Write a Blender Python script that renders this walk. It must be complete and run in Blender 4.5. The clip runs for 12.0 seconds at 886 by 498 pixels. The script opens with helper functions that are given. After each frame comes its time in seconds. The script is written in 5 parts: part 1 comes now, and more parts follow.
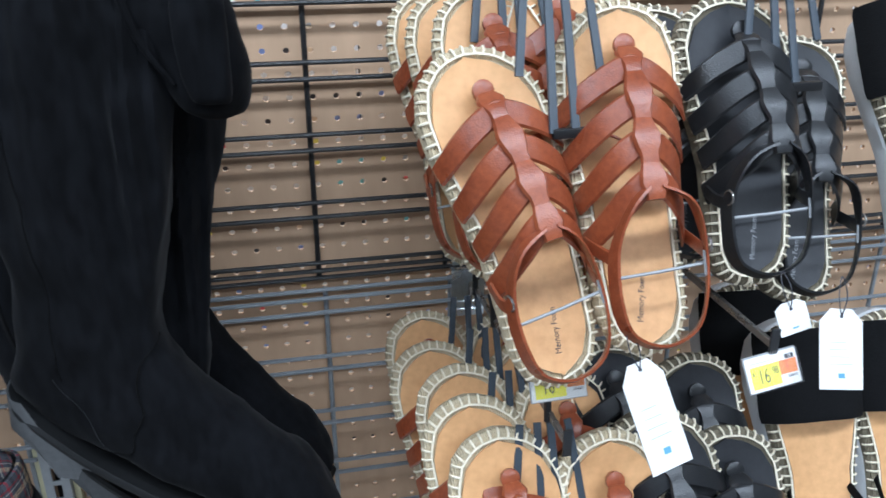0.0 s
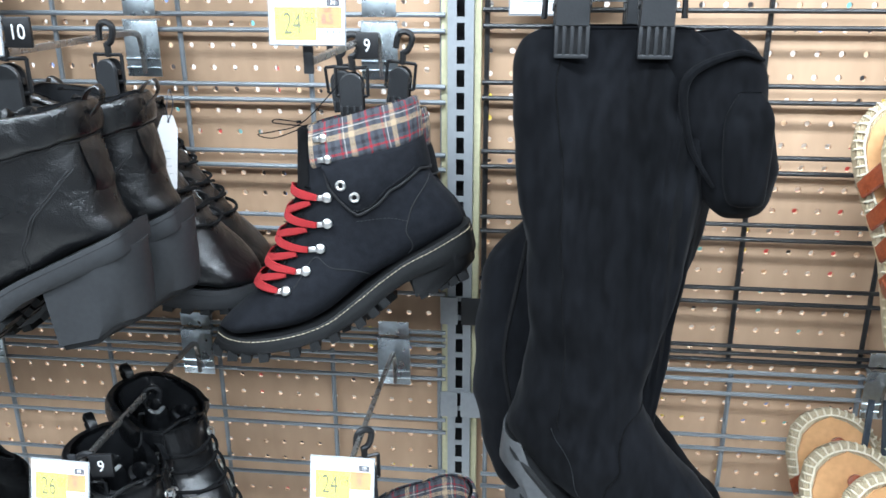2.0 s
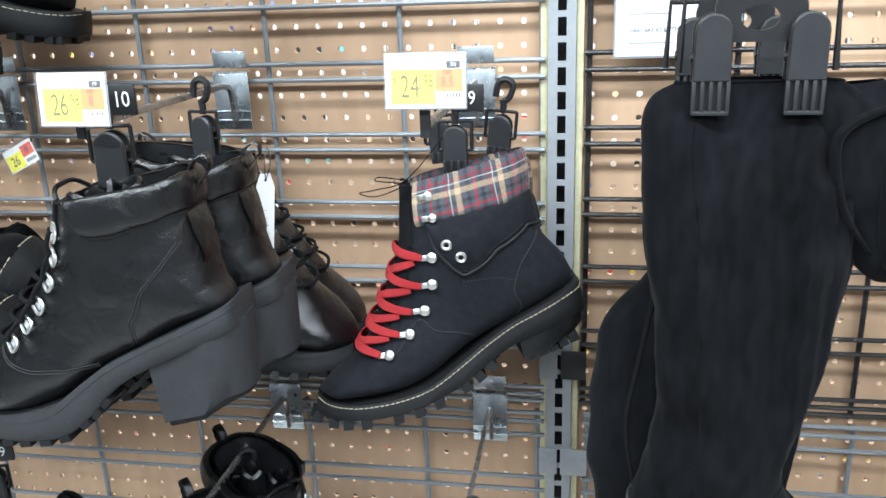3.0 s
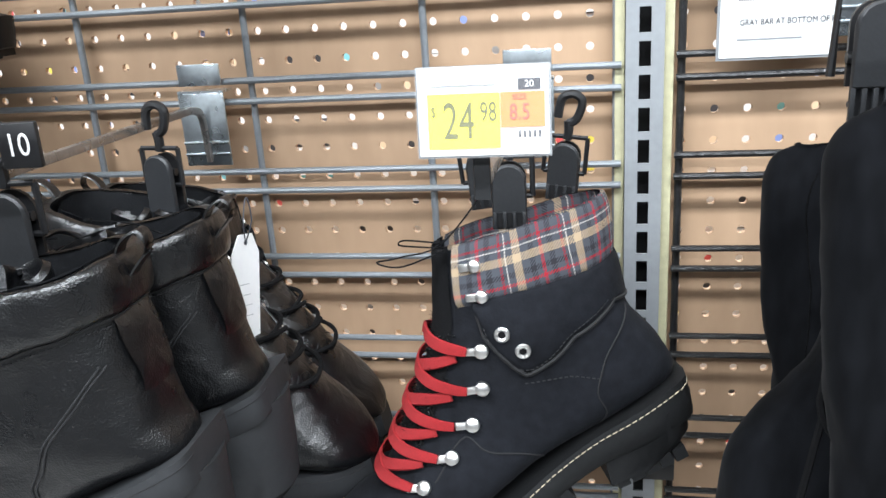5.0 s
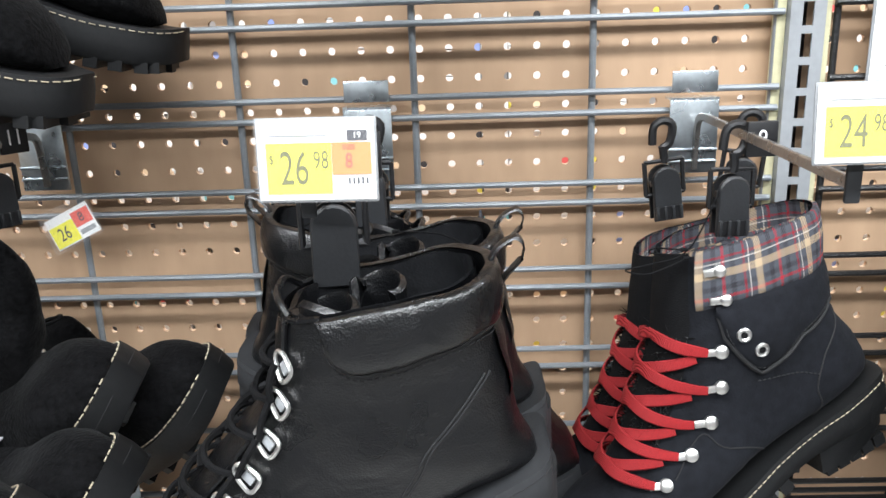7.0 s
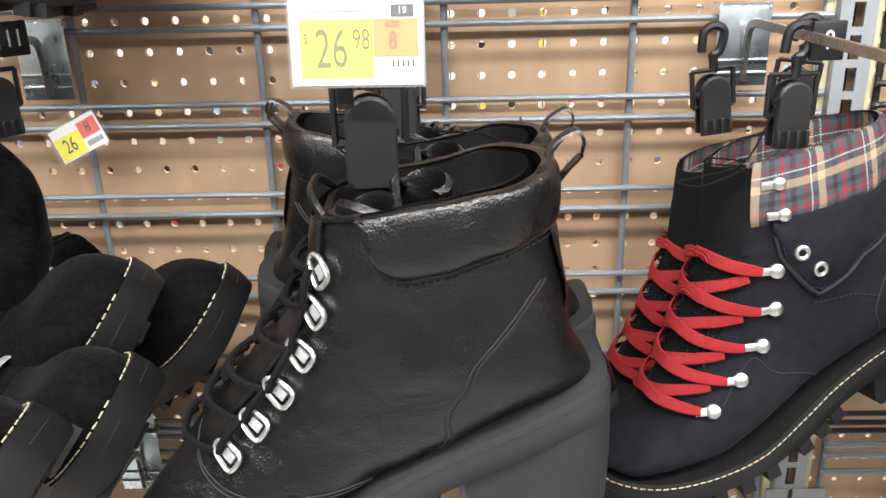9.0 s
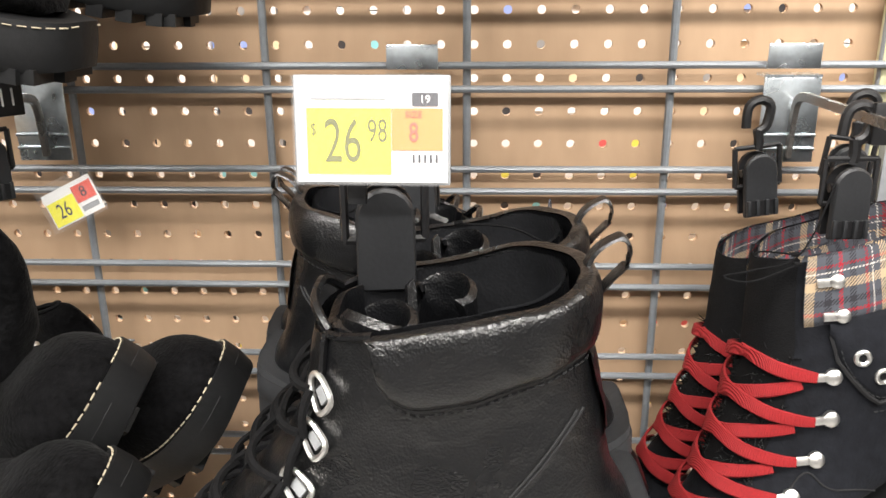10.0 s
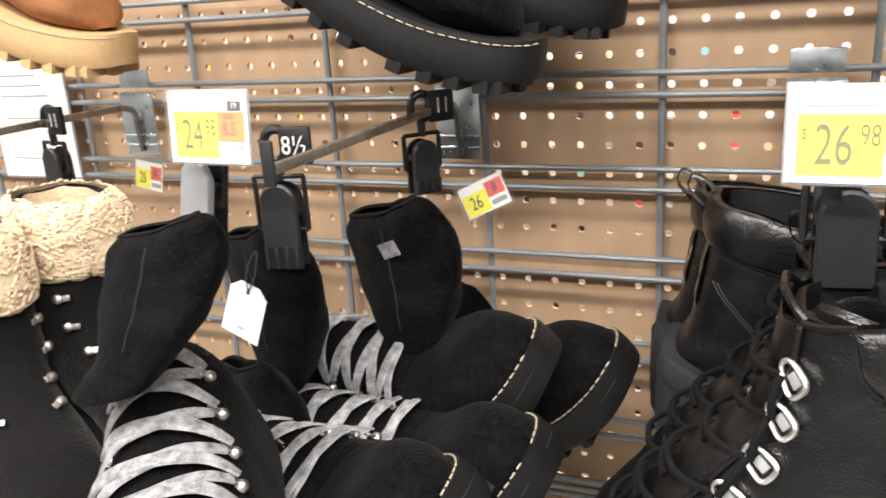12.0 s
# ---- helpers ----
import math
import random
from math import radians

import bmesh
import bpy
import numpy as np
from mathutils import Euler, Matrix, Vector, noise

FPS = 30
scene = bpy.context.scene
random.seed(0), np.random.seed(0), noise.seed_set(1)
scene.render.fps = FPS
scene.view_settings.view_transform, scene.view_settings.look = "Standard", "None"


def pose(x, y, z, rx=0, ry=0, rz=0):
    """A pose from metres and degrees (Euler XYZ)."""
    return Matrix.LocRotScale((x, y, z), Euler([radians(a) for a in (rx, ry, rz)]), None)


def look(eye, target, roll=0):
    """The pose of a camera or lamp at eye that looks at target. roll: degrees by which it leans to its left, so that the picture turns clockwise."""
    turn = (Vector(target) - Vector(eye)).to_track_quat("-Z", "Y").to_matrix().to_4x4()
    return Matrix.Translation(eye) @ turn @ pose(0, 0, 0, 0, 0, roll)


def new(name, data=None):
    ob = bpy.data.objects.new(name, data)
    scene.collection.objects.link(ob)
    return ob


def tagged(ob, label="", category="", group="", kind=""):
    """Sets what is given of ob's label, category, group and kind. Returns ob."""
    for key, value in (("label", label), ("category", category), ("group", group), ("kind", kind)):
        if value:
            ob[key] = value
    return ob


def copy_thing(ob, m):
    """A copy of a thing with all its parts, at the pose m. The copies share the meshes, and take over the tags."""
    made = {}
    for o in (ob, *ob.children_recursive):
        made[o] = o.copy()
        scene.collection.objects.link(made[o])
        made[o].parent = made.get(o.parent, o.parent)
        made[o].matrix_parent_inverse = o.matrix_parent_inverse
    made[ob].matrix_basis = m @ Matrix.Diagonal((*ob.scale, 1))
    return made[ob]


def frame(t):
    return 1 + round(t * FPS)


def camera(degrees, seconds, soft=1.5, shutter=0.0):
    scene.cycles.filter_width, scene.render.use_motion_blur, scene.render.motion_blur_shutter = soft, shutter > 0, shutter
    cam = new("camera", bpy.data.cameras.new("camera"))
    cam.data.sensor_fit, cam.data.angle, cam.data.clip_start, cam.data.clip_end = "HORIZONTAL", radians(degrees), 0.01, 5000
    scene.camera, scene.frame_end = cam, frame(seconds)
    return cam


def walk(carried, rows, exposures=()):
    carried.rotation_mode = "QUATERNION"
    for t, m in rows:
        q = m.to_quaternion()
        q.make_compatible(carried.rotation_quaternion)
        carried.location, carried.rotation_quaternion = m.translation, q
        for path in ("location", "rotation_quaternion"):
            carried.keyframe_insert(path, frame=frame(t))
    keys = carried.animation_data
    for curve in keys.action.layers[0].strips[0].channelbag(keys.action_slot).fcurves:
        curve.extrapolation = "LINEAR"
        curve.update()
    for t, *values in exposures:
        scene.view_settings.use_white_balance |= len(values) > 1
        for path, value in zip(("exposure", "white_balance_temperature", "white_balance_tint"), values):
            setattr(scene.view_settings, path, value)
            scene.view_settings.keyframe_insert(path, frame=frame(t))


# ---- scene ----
cam = camera(56.5, 12.0, shutter=0.15)
PATH = [
    (0, (0.011, 0.028, 1.559), (0.4, 1.826, 0.775), -0.1),
    (0.5, (-0.066, 0.013, 1.563), (0.215, 1.841, 0.804), 1.6),
    (1, (-0.11, 0.008, 1.581), (0.006, 1.869, 0.855), 1.6),
    (1.5, (-0.16, 0.002, 1.593), (-0.222, 1.88, 0.91), 1.1),
    (2, (-0.187, -0.016, 1.608), (-0.403, 1.859, 0.944), -0.1),
    (2.5, (-0.213, -0.024, 1.619), (-0.515, 1.843, 0.968), -0.8),
    (3, (-0.249, 0.027, 1.635), (-0.583, 1.897, 1.011), -2.1),
    (3.5, (-0.285, 0.123, 1.644), (-0.65, 1.993, 1.035), -3.7),
    (5.5, (-0.343, 0.253, 1.619), (-0.686, 2.118, 0.988), -3.4),
    (6, (-0.429, 0.241, 1.627), (-0.686, 2.12, 0.994), -3.3),
    (6.5, (-0.511, 0.212, 1.637), (-0.67, 2.11, 1.027), -3.0),
    (7, (-0.561, 0.206, 1.630), (-0.611, 2.119, 1.049), -1.9),
    (7.5, (-0.587, 0.221, 1.600), (-0.614, 2.117, 0.965), -1.8),
    (7.7, (-0.589, 0.227, 1.590), (-0.608, 2.102, 0.895), -1.8),
    (9.3, (-0.585, 0.242, 1.604), (-0.65, 2.112, 0.896), -1.3),
    (9.5, (-0.585, 0.251, 1.609), (-0.656, 2.132, 0.93), -1.1),
    (10, (-0.591, 0.293, 1.611), (-0.675, 2.192, 0.989), -0.4),
    (10.5, (-0.596, 0.326, 1.616), (-0.704, 2.234, 1.026), -0.7),
    (11, (-0.599, 0.303, 1.62), (-0.826, 2.205, 1.045), -1.4),
    (11.5, (-0.625, 0.263, 1.619), (-1.108, 2.115, 1.039), -2.2),
    (11.8, (-0.656, 0.254, 1.615), (-1.285, 2.059, 1.027), -3.0),
    (12, (-0.661, 0.237, 1.622), (-1.408, 1.994, 1.027), -3.8),
]
EXPOSURES = [
    (0.0, -0.57, 5200, 6), (0.5, -0.22, 5300, 7), (1.0, 0.08, 5200, 5), (1.5, 0.33, 5300, 4), (2.0, 0.45, 5400, 4), (2.5, 0.55, 5500, 4), (3.5, 0.20, 5700, 5),
    (5.5, 0.22, 5850, 8), (6.5, 0.17, 5980, 9), (7.5, 0.25, 6020, 8), (9.5, 0.40, 6550, 11), (10.5, 0.25, 6800, 11), (11.5, 0.50, 6900, 12), (12.0, 0.32, 6800, 12),
]
walk(cam, [(t, look(eye, target, roll)) for t, eye, target, roll in PATH], EXPOSURES)

# ---- light ----
world = bpy.data.worlds.new("world")
scene.world = world
world.use_nodes = True
world.node_tree.nodes["Background"].inputs[0].default_value = (0.9, 0.95, 1.0, 1)
world.node_tree.nodes["Background"].inputs[1].default_value = 0.05
scene.view_settings.exposure = 0.0


def strip_lamp(x, y, z, length, width, power):
    lamp = bpy.data.lights.new("strip_lamp", "AREA")
    lamp.shape, lamp.size, lamp.size_y, lamp.energy = "RECTANGLE", length, width, power
    lamp.color = (1.0, 0.985, 0.96)
    ob = new("strip_lamp", lamp)
    ob.matrix_basis = pose(x, y, z)
    return ob


LAMP_ROWS = (-3.2, -0.75, 2.15)
for row_y in LAMP_ROWS:
    strip_lamp(-0.3, row_y, 3.92, 7.0, 0.34, 330)


# ---- materials ----
def material(name, color, rough=0.5, metal=0.0, vary=0.12, scale=40.0, bump=0.0, bump_scale=200.0, sheen=0.0,
             kind="noise", coat=0.0, stretch=(1, 1, 1), tint=None, spec=0.5, crease=0.0):
    """Base colour with two scales of variation, and a fine relief."""
    m = bpy.data.materials.new(name)
    m.use_nodes = True
    nt = m.node_tree
    n, l = nt.nodes, nt.links
    b = n["Principled BSDF"]
    b.inputs["Roughness"].default_value = rough
    b.inputs["Metallic"].default_value = metal
    b.inputs["Sheen Weight"].default_value = sheen
    b.inputs["Sheen Roughness"].default_value = 0.4
    b.inputs["Coat Weight"].default_value = coat
    b.inputs["Specular IOR Level"].default_value = spec
    tc = n.new("ShaderNodeTexCoord")
    mp = n.new("ShaderNodeMapping")
    mp.inputs["Scale"].default_value = stretch
    l.new(tc.outputs["Object"], mp.inputs["Vector"])
    big = n.new("ShaderNodeTexNoise")
    big.inputs["Scale"].default_value = scale
    big.inputs["Detail"].default_value = 3
    small = n.new("ShaderNodeTexNoise")
    small.inputs["Scale"].default_value = scale * 9
    small.inputs["Detail"].default_value = 2
    l.new(mp.outputs[0], big.inputs["Vector"])
    l.new(mp.outputs[0], small.inputs["Vector"])
    add = n.new("ShaderNodeMath")
    add.operation = "ADD"
    l.new(big.outputs["Fac"], add.inputs[0])
    l.new(small.outputs["Fac"], add.inputs[1])
    ramp = n.new("ShaderNodeMapRange")
    ramp.inputs["From Min"].default_value, ramp.inputs["From Max"].default_value = 0.65, 1.35
    l.new(add.outputs[0], ramp.inputs["Value"])
    mix = n.new("ShaderNodeMix")
    mix.data_type = "RGBA"
    other = tint or color
    mix.inputs["A"].default_value = (*[c * (1 - vary) for c in color], 1)
    mix.inputs["B"].default_value = (*[min(1, c * (1 + vary)) for c in other], 1)
    l.new(ramp.outputs[0], mix.inputs["Factor"])
    l.new(mix.outputs["Result"], b.inputs["Base Color"])
    rr = n.new("ShaderNodeMapRange")
    rr.inputs["To Min"].default_value, rr.inputs["To Max"].default_value = max(0.03, rough - 0.07), min(1, rough + 0.07)
    l.new(big.outputs["Fac"], rr.inputs["Value"])
    l.new(rr.outputs[0], b.inputs["Roughness"])
    if bump:
        if kind == "cells":
            tex = n.new("ShaderNodeTexVoronoi")
            tex.feature = "F1"
            tex.inputs["Scale"].default_value = bump_scale
            out = tex.outputs["Distance"]
        elif kind == "wave":
            tex = n.new("ShaderNodeTexWave")
            tex.inputs["Scale"].default_value = bump_scale
            tex.inputs["Distortion"].default_value = 1.5
            out = tex.outputs["Fac"]
        else:
            tex = n.new("ShaderNodeTexNoise")
            tex.inputs["Scale"].default_value = bump_scale
            tex.inputs["Detail"].default_value = 4
            out = tex.outputs["Fac"]
        l.new(mp.outputs[0], tex.inputs["Vector"])
        bp = n.new("ShaderNodeBump")
        bp.inputs["Strength"].default_value = bump
        bp.inputs["Distance"].default_value = 0.002
        l.new(out, bp.inputs["Height"])
        l.new(bp.outputs[0], b.inputs["Normal"])
        if crease:
            soft = n.new("ShaderNodeTexNoise")
            soft.inputs["Scale"].default_value = 38
            soft.inputs["Detail"].default_value = 2.5
            soft.inputs["Distortion"].default_value = 0.8
            l.new(mp.outputs[0], soft.inputs["Vector"])
            fold = n.new("ShaderNodeBump")
            fold.inputs["Strength"].default_value = crease
            fold.inputs["Distance"].default_value = 0.006
            l.new(soft.outputs["Fac"], fold.inputs["Height"])
            l.new(fold.outputs[0], bp.inputs["Normal"])
    return m


def band(n, l, value, centre, half):
    """1 inside a stripe of the repeating coordinate value, 0 outside it."""
    d = n.new("ShaderNodeMath")
    d.operation = "SUBTRACT"
    l.new(value, d.inputs[0])
    d.inputs[1].default_value = centre
    a = n.new("ShaderNodeMath")
    a.operation = "ABSOLUTE"
    l.new(d.outputs[0], a.inputs[0])
    c = n.new("ShaderNodeMath")
    c.operation = "LESS_THAN"
    l.new(a.outputs[0], c.inputs[0])
    c.inputs[1].default_value = half
    return c.outputs[0]


def plaid_material():
    """Woven tartan of grey, cream, red and dark threads, laid out along the mesh's UV map in metres."""
    m = bpy.data.materials.new("plaid_wool")
    m.use_nodes = True
    nt = m.node_tree
    n, l = nt.nodes, nt.links
    b = n["Principled BSDF"]
    b.inputs["Roughness"].default_value = 0.95
    b.inputs["Specular IOR Level"].default_value = 0.2
    uv = n.new("ShaderNodeTexCoord")
    sep = n.new("ShaderNodeSeparateXYZ")
    l.new(uv.outputs["UV"], sep.inputs[0])
    colours = []
    for axis in (0, 1):
        mod = n.new("ShaderNodeMath")
        mod.operation = "FLOORED_MODULO"
        off = n.new("ShaderNodeMath")
        off.operation = "ADD"
        off.inputs[1].default_value = (0.002, 0.027)[axis]
        l.new(sep.outputs[axis], off.inputs[0])
        l.new(off.outputs[0], mod.inputs[0])
        mod.inputs[1].default_value = 0.042
        last = None
        for centre, half, colour in ((0.021, 0.05, (0.070, 0.075, 0.088)), (0.0050, 0.0027, (0.44, 0.33, 0.21)), (0.0150, 0.0018, (0.030, 0.029, 0.034)),
                                     (0.0215, 0.0011, (0.34, 0.022, 0.034)), (0.0280, 0.0018, (0.030, 0.029, 0.034)), (0.0360, 0.0009, (0.24, 0.018, 0.028)), (0.0395, 0.0005, (0.50, 0.48, 0.44))):
            mask = band(n, l, mod.outputs[0], centre, half)
            mx = n.new("ShaderNodeMix")
            mx.data_type = "RGBA"
            l.new(mask, mx.inputs["Factor"])
            if last:
                l.new(last, mx.inputs["A"])
            mx.inputs["B"].default_value = (*colour, 1)
            last = mx.outputs["Result"]
        colours.append(last)
    # twill: which of the two thread sets lies on top alternates along the diagonal
    diag = n.new("ShaderNodeMath")
    diag.operation = "ADD"
    l.new(sep.outputs[0], diag.inputs[0])
    l.new(sep.outputs[1], diag.inputs[1])
    md = n.new("ShaderNodeMath")
    md.operation = "FLOORED_MODULO"
    l.new(diag.outputs[0], md.inputs[0])
    md.inputs[1].default_value = 0.0021
    top = n.new("ShaderNodeMath")
    top.operation = "LESS_THAN"
    l.new(md.outputs[0], top.inputs[0])
    top.inputs[1].default_value = 0.00105
    mx = n.new("ShaderNodeMix")
    mx.data_type = "RGBA"
    l.new(top.outputs[0], mx.inputs["Factor"])
    l.new(colours[0], mx.inputs["A"])
    l.new(colours[1], mx.inputs["B"])
    l.new(mx.outputs["Result"], b.inputs["Base Color"])
    bp = n.new("ShaderNodeBump")
    bp.inputs["Strength"].default_value = 0.5
    bp.inputs["Distance"].default_value = 0.0006
    l.new(md.outputs[0], bp.inputs["Height"])
    l.new(bp.outputs[0], b.inputs["Normal"])
    return m


HARDBOARD = material("hardboard", (0.50, 0.335, 0.21), 0.55, vary=0.09, scale=5, bump=0.05, bump_scale=300, tint=(0.53, 0.36, 0.23), stretch=(1, 1, 0.35))
GREY_STEEL = material("grey_painted_steel", (0.24, 0.26, 0.28), 0.33, 0.15, vary=0.10, scale=30, bump=0.05, bump_scale=400)
UPRIGHT_GREY = material("upright_grey", (0.33, 0.345, 0.36), 0.42, 0.1, vary=0.08, scale=15, bump=0.04, bump_scale=250)
CREAM_EDGE = material("cream_steel", (0.55, 0.52, 0.33), 0.5, vary=0.10, scale=20)
BLACK_WIRE = material("black_coated_wire", (0.018, 0.018, 0.019), 0.34, vary=0.25, scale=60, bump=0.55, bump_scale=320)
ZINC = material("zinc_plate", (0.72, 0.79, 0.84), 0.27, 0.95, vary=0.12, scale=25, bump=0.03, bump_scale=90)
ARM_STEEL = material("arm_steel", (0.33, 0.31, 0.29), 0.28, 0.8, vary=0.15, scale=40)
BLACK_PLASTIC = material("black_plastic", (0.012, 0.012, 0.013), 0.42, vary=0.15, scale=60, bump=0.08, bump_scale=500)
GREY_PLASTIC = material("dark_grey_plastic", (0.021, 0.022, 0.024), 0.45, vary=0.12, scale=60, bump=0.08, bump_scale=500)
PALE_PLASTIC = material("pale_grey_plastic", (0.30, 0.31, 0.32), 0.4, vary=0.08, scale=60)
# colour noise drawn out upright: smudges, and streaks standing in for sheen on wrinkles
SUEDE = material("black_suede", (0.0046, 0.0049, 0.0060), 0.92, vary=0.6, scale=16, bump=0.6, bump_scale=26, sheen=0.035, spec=0.08, stretch=(1, 1, 0.3))
SUEDE_DEEP = material("deep_black_suede", (0.0040, 0.0040, 0.0043), 0.95, vary=0.85, scale=26, bump=0.6, bump_scale=380, sheen=0.03, spec=0.06)
NUBUCK = material("charcoal_nubuck", (0.0088, 0.0096, 0.0124), 0.85, vary=0.45, scale=14, bump=0.22, bump_scale=420, sheen=0.02, spec=0.15)
LEATHER = material("black_grained_leather", (0.0036, 0.0038, 0.0044), 0.29, vary=0.2, scale=22, bump=0.17, bump_scale=880, kind="cells", spec=0.66, crease=0.40)
BLACK_CLOTH = material("black_cloth", (0.006, 0.006, 0.0065), 0.95, vary=0.3, scale=50, bump=0.3, bump_scale=900, spec=0.15)
RUBBER = material("black_rubber", (0.009, 0.0093, 0.0098), 0.55, vary=0.2, scale=25, bump=0.1, bump_scale=300, spec=0.3)
HEEL_RUBBER = material("grey_black_heel", (0.026, 0.027, 0.029), 0.6, vary=0.15, scale=25, bump=0.08, bump_scale=300, spec=0.3)
SEAM = material("black_thread", (0.012, 0.012, 0.013), 0.8, vary=0.2, scale=200)
CREAM_THREAD = material("cream_thread", (0.44, 0.38, 0.27), 0.85, vary=0.15, scale=200)
SILVER = material("silver_metal", (0.86, 0.85, 0.82), 0.36, 1.0, vary=0.08, scale=90)
RED_LACE = material("red_lace", (0.32, 0.011, 0.014), 0.8, vary=0.25, scale=90, bump=0.5, bump_scale=60, kind="wave", stretch=(8, 8, 8))
GREY_LACE = material("silver_grey_lace", (0.23, 0.23, 0.24), 0.75, vary=0.85, scale=160, bump=0.5, bump_scale=900)
PLAID = plaid_material()
TAN_LINING = material("tan_lining", (0.55, 0.43, 0.29), 0.9, vary=0.1, scale=60, bump=0.2, bump_scale=600)
TAN_INSOLE = material("tan_insole", (0.66, 0.36, 0.15), 0.5, vary=0.09, scale=12, bump=0.08, bump_scale=500, tint=(0.70, 0.40, 0.18))
BROWN_LEATHER = material("chestnut_leather", (0.215, 0.047, 0.018), 0.30, vary=0.16, scale=25, bump=0.10, bump_scale=600, kind="cells", tint=(0.27, 0.070, 0.026))
ROPE = material("jute_rope", (0.60, 0.50, 0.33), 0.9, vary=0.22, scale=120, bump=0.7, bump_scale=160, kind="wave")
IVORY = material("ivory_stitch", (0.85, 0.77, 0.60), 0.75, vary=0.12, scale=200)
DARK_ROPE = material("olive_rope", (0.22, 0.19, 0.13), 0.9, vary=0.25, scale=120, bump=0.7, bump_scale=160, kind="wave")
WHITE_FOAM = material("white_midsole", (0.62, 0.63, 0.64), 0.6, vary=0.06, scale=60, bump=0.2, bump_scale=500)
BLACK_LEATHER = material("black_smooth_leather", (0.014, 0.0145, 0.016), 0.34, vary=0.2, scale=25, bump=0.10, bump_scale=600, kind="cells")
BLACK_INSOLE = material("black_insole", (0.028, 0.029, 0.033), 0.5, vary=0.15, scale=15, bump=0.08, bump_scale=500)
SLATE_PLASTIC = material("slate_plastic", (0.050, 0.062, 0.078), 0.4, vary=0.12, scale=60)
PAPER = material("white_paper", (0.82, 0.82, 0.81), 0.6, vary=0.02, scale=30)
YELLOW = material("yellow_print", (0.86, 0.80, 0.05), 0.6, vary=0.05, scale=60)
ORANGE = material("orange_print", (0.76, 0.24, 0.06), 0.6, vary=0.05, scale=60)
RED_PRINT = material("red_print", (0.70, 0.10, 0.07), 0.6, vary=0.05, scale=60)
INK = material("dark_ink", (0.05, 0.05, 0.06), 0.6, vary=0.1, scale=60)
PALE_INK = material("pale_ink", (0.13, 0.13, 0.04), 0.6, vary=0.1, scale=60)
BLUE_INK = material("blue_ink", (0.15, 0.35, 0.70), 0.6, vary=0.1, scale=60)
SHERPA = material("cream_sherpa", (0.74, 0.58, 0.40), 0.95, vary=0.2, scale=60, bump=0.9, bump_scale=220, sheen=0.3)
DARK_FLEECE = material("black_fleece", (0.006, 0.0058, 0.0058), 0.95, vary=0.4, scale=70, bump=0.9, bump_scale=260, sheen=0.1, spec=0.15)
BROWN_SUEDE = material("brown_nubuck", (0.27, 0.105, 0.035), 0.8, vary=0.2, scale=20, bump=0.2, bump_scale=500)
GUM = material("gum_rubber", (0.52, 0.34, 0.17), 0.55, vary=0.1, scale=30)
FLOOR_MAT = material("polished_concrete", (0.24, 0.235, 0.225), 0.3, vary=0.12, scale=3, bump=0.02)
CEILING_MAT = material("white_ceiling", (0.78, 0.78, 0.77), 0.8, vary=0.03, scale=5)
WALL_MAT = material("store_wall", (0.62, 0.62, 0.60), 0.8, vary=0.05, scale=3)
# dark tone picked for what the leather and zinc reflect
DARK_SHELF = material("reflection_dark", (0.13, 0.13, 0.135), 0.6, vary=0.3, scale=4)
TALL_HEEL = material("stone_grey_heel", (0.075, 0.077, 0.080), 0.6, vary=0.15, scale=25, bump=0.08, bump_scale=300, spec=0.3)
SHELF_MAT = material("beige_shelving", (0.50, 0.46, 0.40), 0.5, vary=0.08, scale=6)


def clear_film():
    m = bpy.data.materials.new("clear_film")
    m.use_nodes = True
    n, l = m.node_tree.nodes, m.node_tree.links
    b = n["Principled BSDF"]
    b.inputs["Base Color"].default_value = (1, 1, 1, 1)
    b.inputs["Roughness"].default_value = 0.04
    b.inputs["Alpha"].default_value = 0.04
    return m


FILM = clear_film()


def goods_material():
    m = bpy.data.materials.new("package_card")
    m.use_nodes = True
    n, l = m.node_tree.nodes, m.node_tree.links
    b = n["Principled BSDF"]
    b.inputs["Roughness"].default_value = 0.5
    g = n.new("ShaderNodeNewGeometry")
    r = n.new("ShaderNodeValToRGB")
    r.color_ramp.interpolation = "CONSTANT"
    e = r.color_ramp.elements
    e[0].position, e[0].color = 0.0, (0.86, 0.86, 0.86, 1)
    e[1].position, e[1].color = 0.60, (0.04, 0.04, 0.045, 1)
    for p, c in ((0.72, (0.80, 0.62, 0.42, 1)), (0.83, (0.28, 0.38, 0.78, 1)), (0.88, (0.30, 0.30, 0.30, 1)), (0.93, (0.85, 0.75, 0.12, 1)), (0.955, (0.75, 0.12, 0.12, 1)), (0.975, (0.25, 0.62, 0.70, 1))):
        k = e.new(p)
        k.color = c
    l.new(g.outputs["Random Per Island"], r.inputs[0])
    l.new(r.outputs[0], b.inputs["Base Color"])
    return m


GOODS = goods_material()


# ---- mesh helpers ----
def link_mesh(name, bm, mat, smooth=True):
    me = bpy.data.meshes.new(name)
    bmesh.ops.recalc_face_normals(bm, faces=bm.faces)
    bm.to_mesh(me)
    bm.free()
    me.materials.append(mat)
    if smooth:
        me.shade_smooth()
        me.set_sharp_from_angle(angle=radians(42))
    return new(name, me)


def part(name, bm, mat, parent, label="", smooth=True):
    """One mesh object under a thing or a part."""
    ob = link_mesh(name, bm, mat, smooth)
    ob.parent = parent
    if label:
        tagged(ob, label)
    return ob


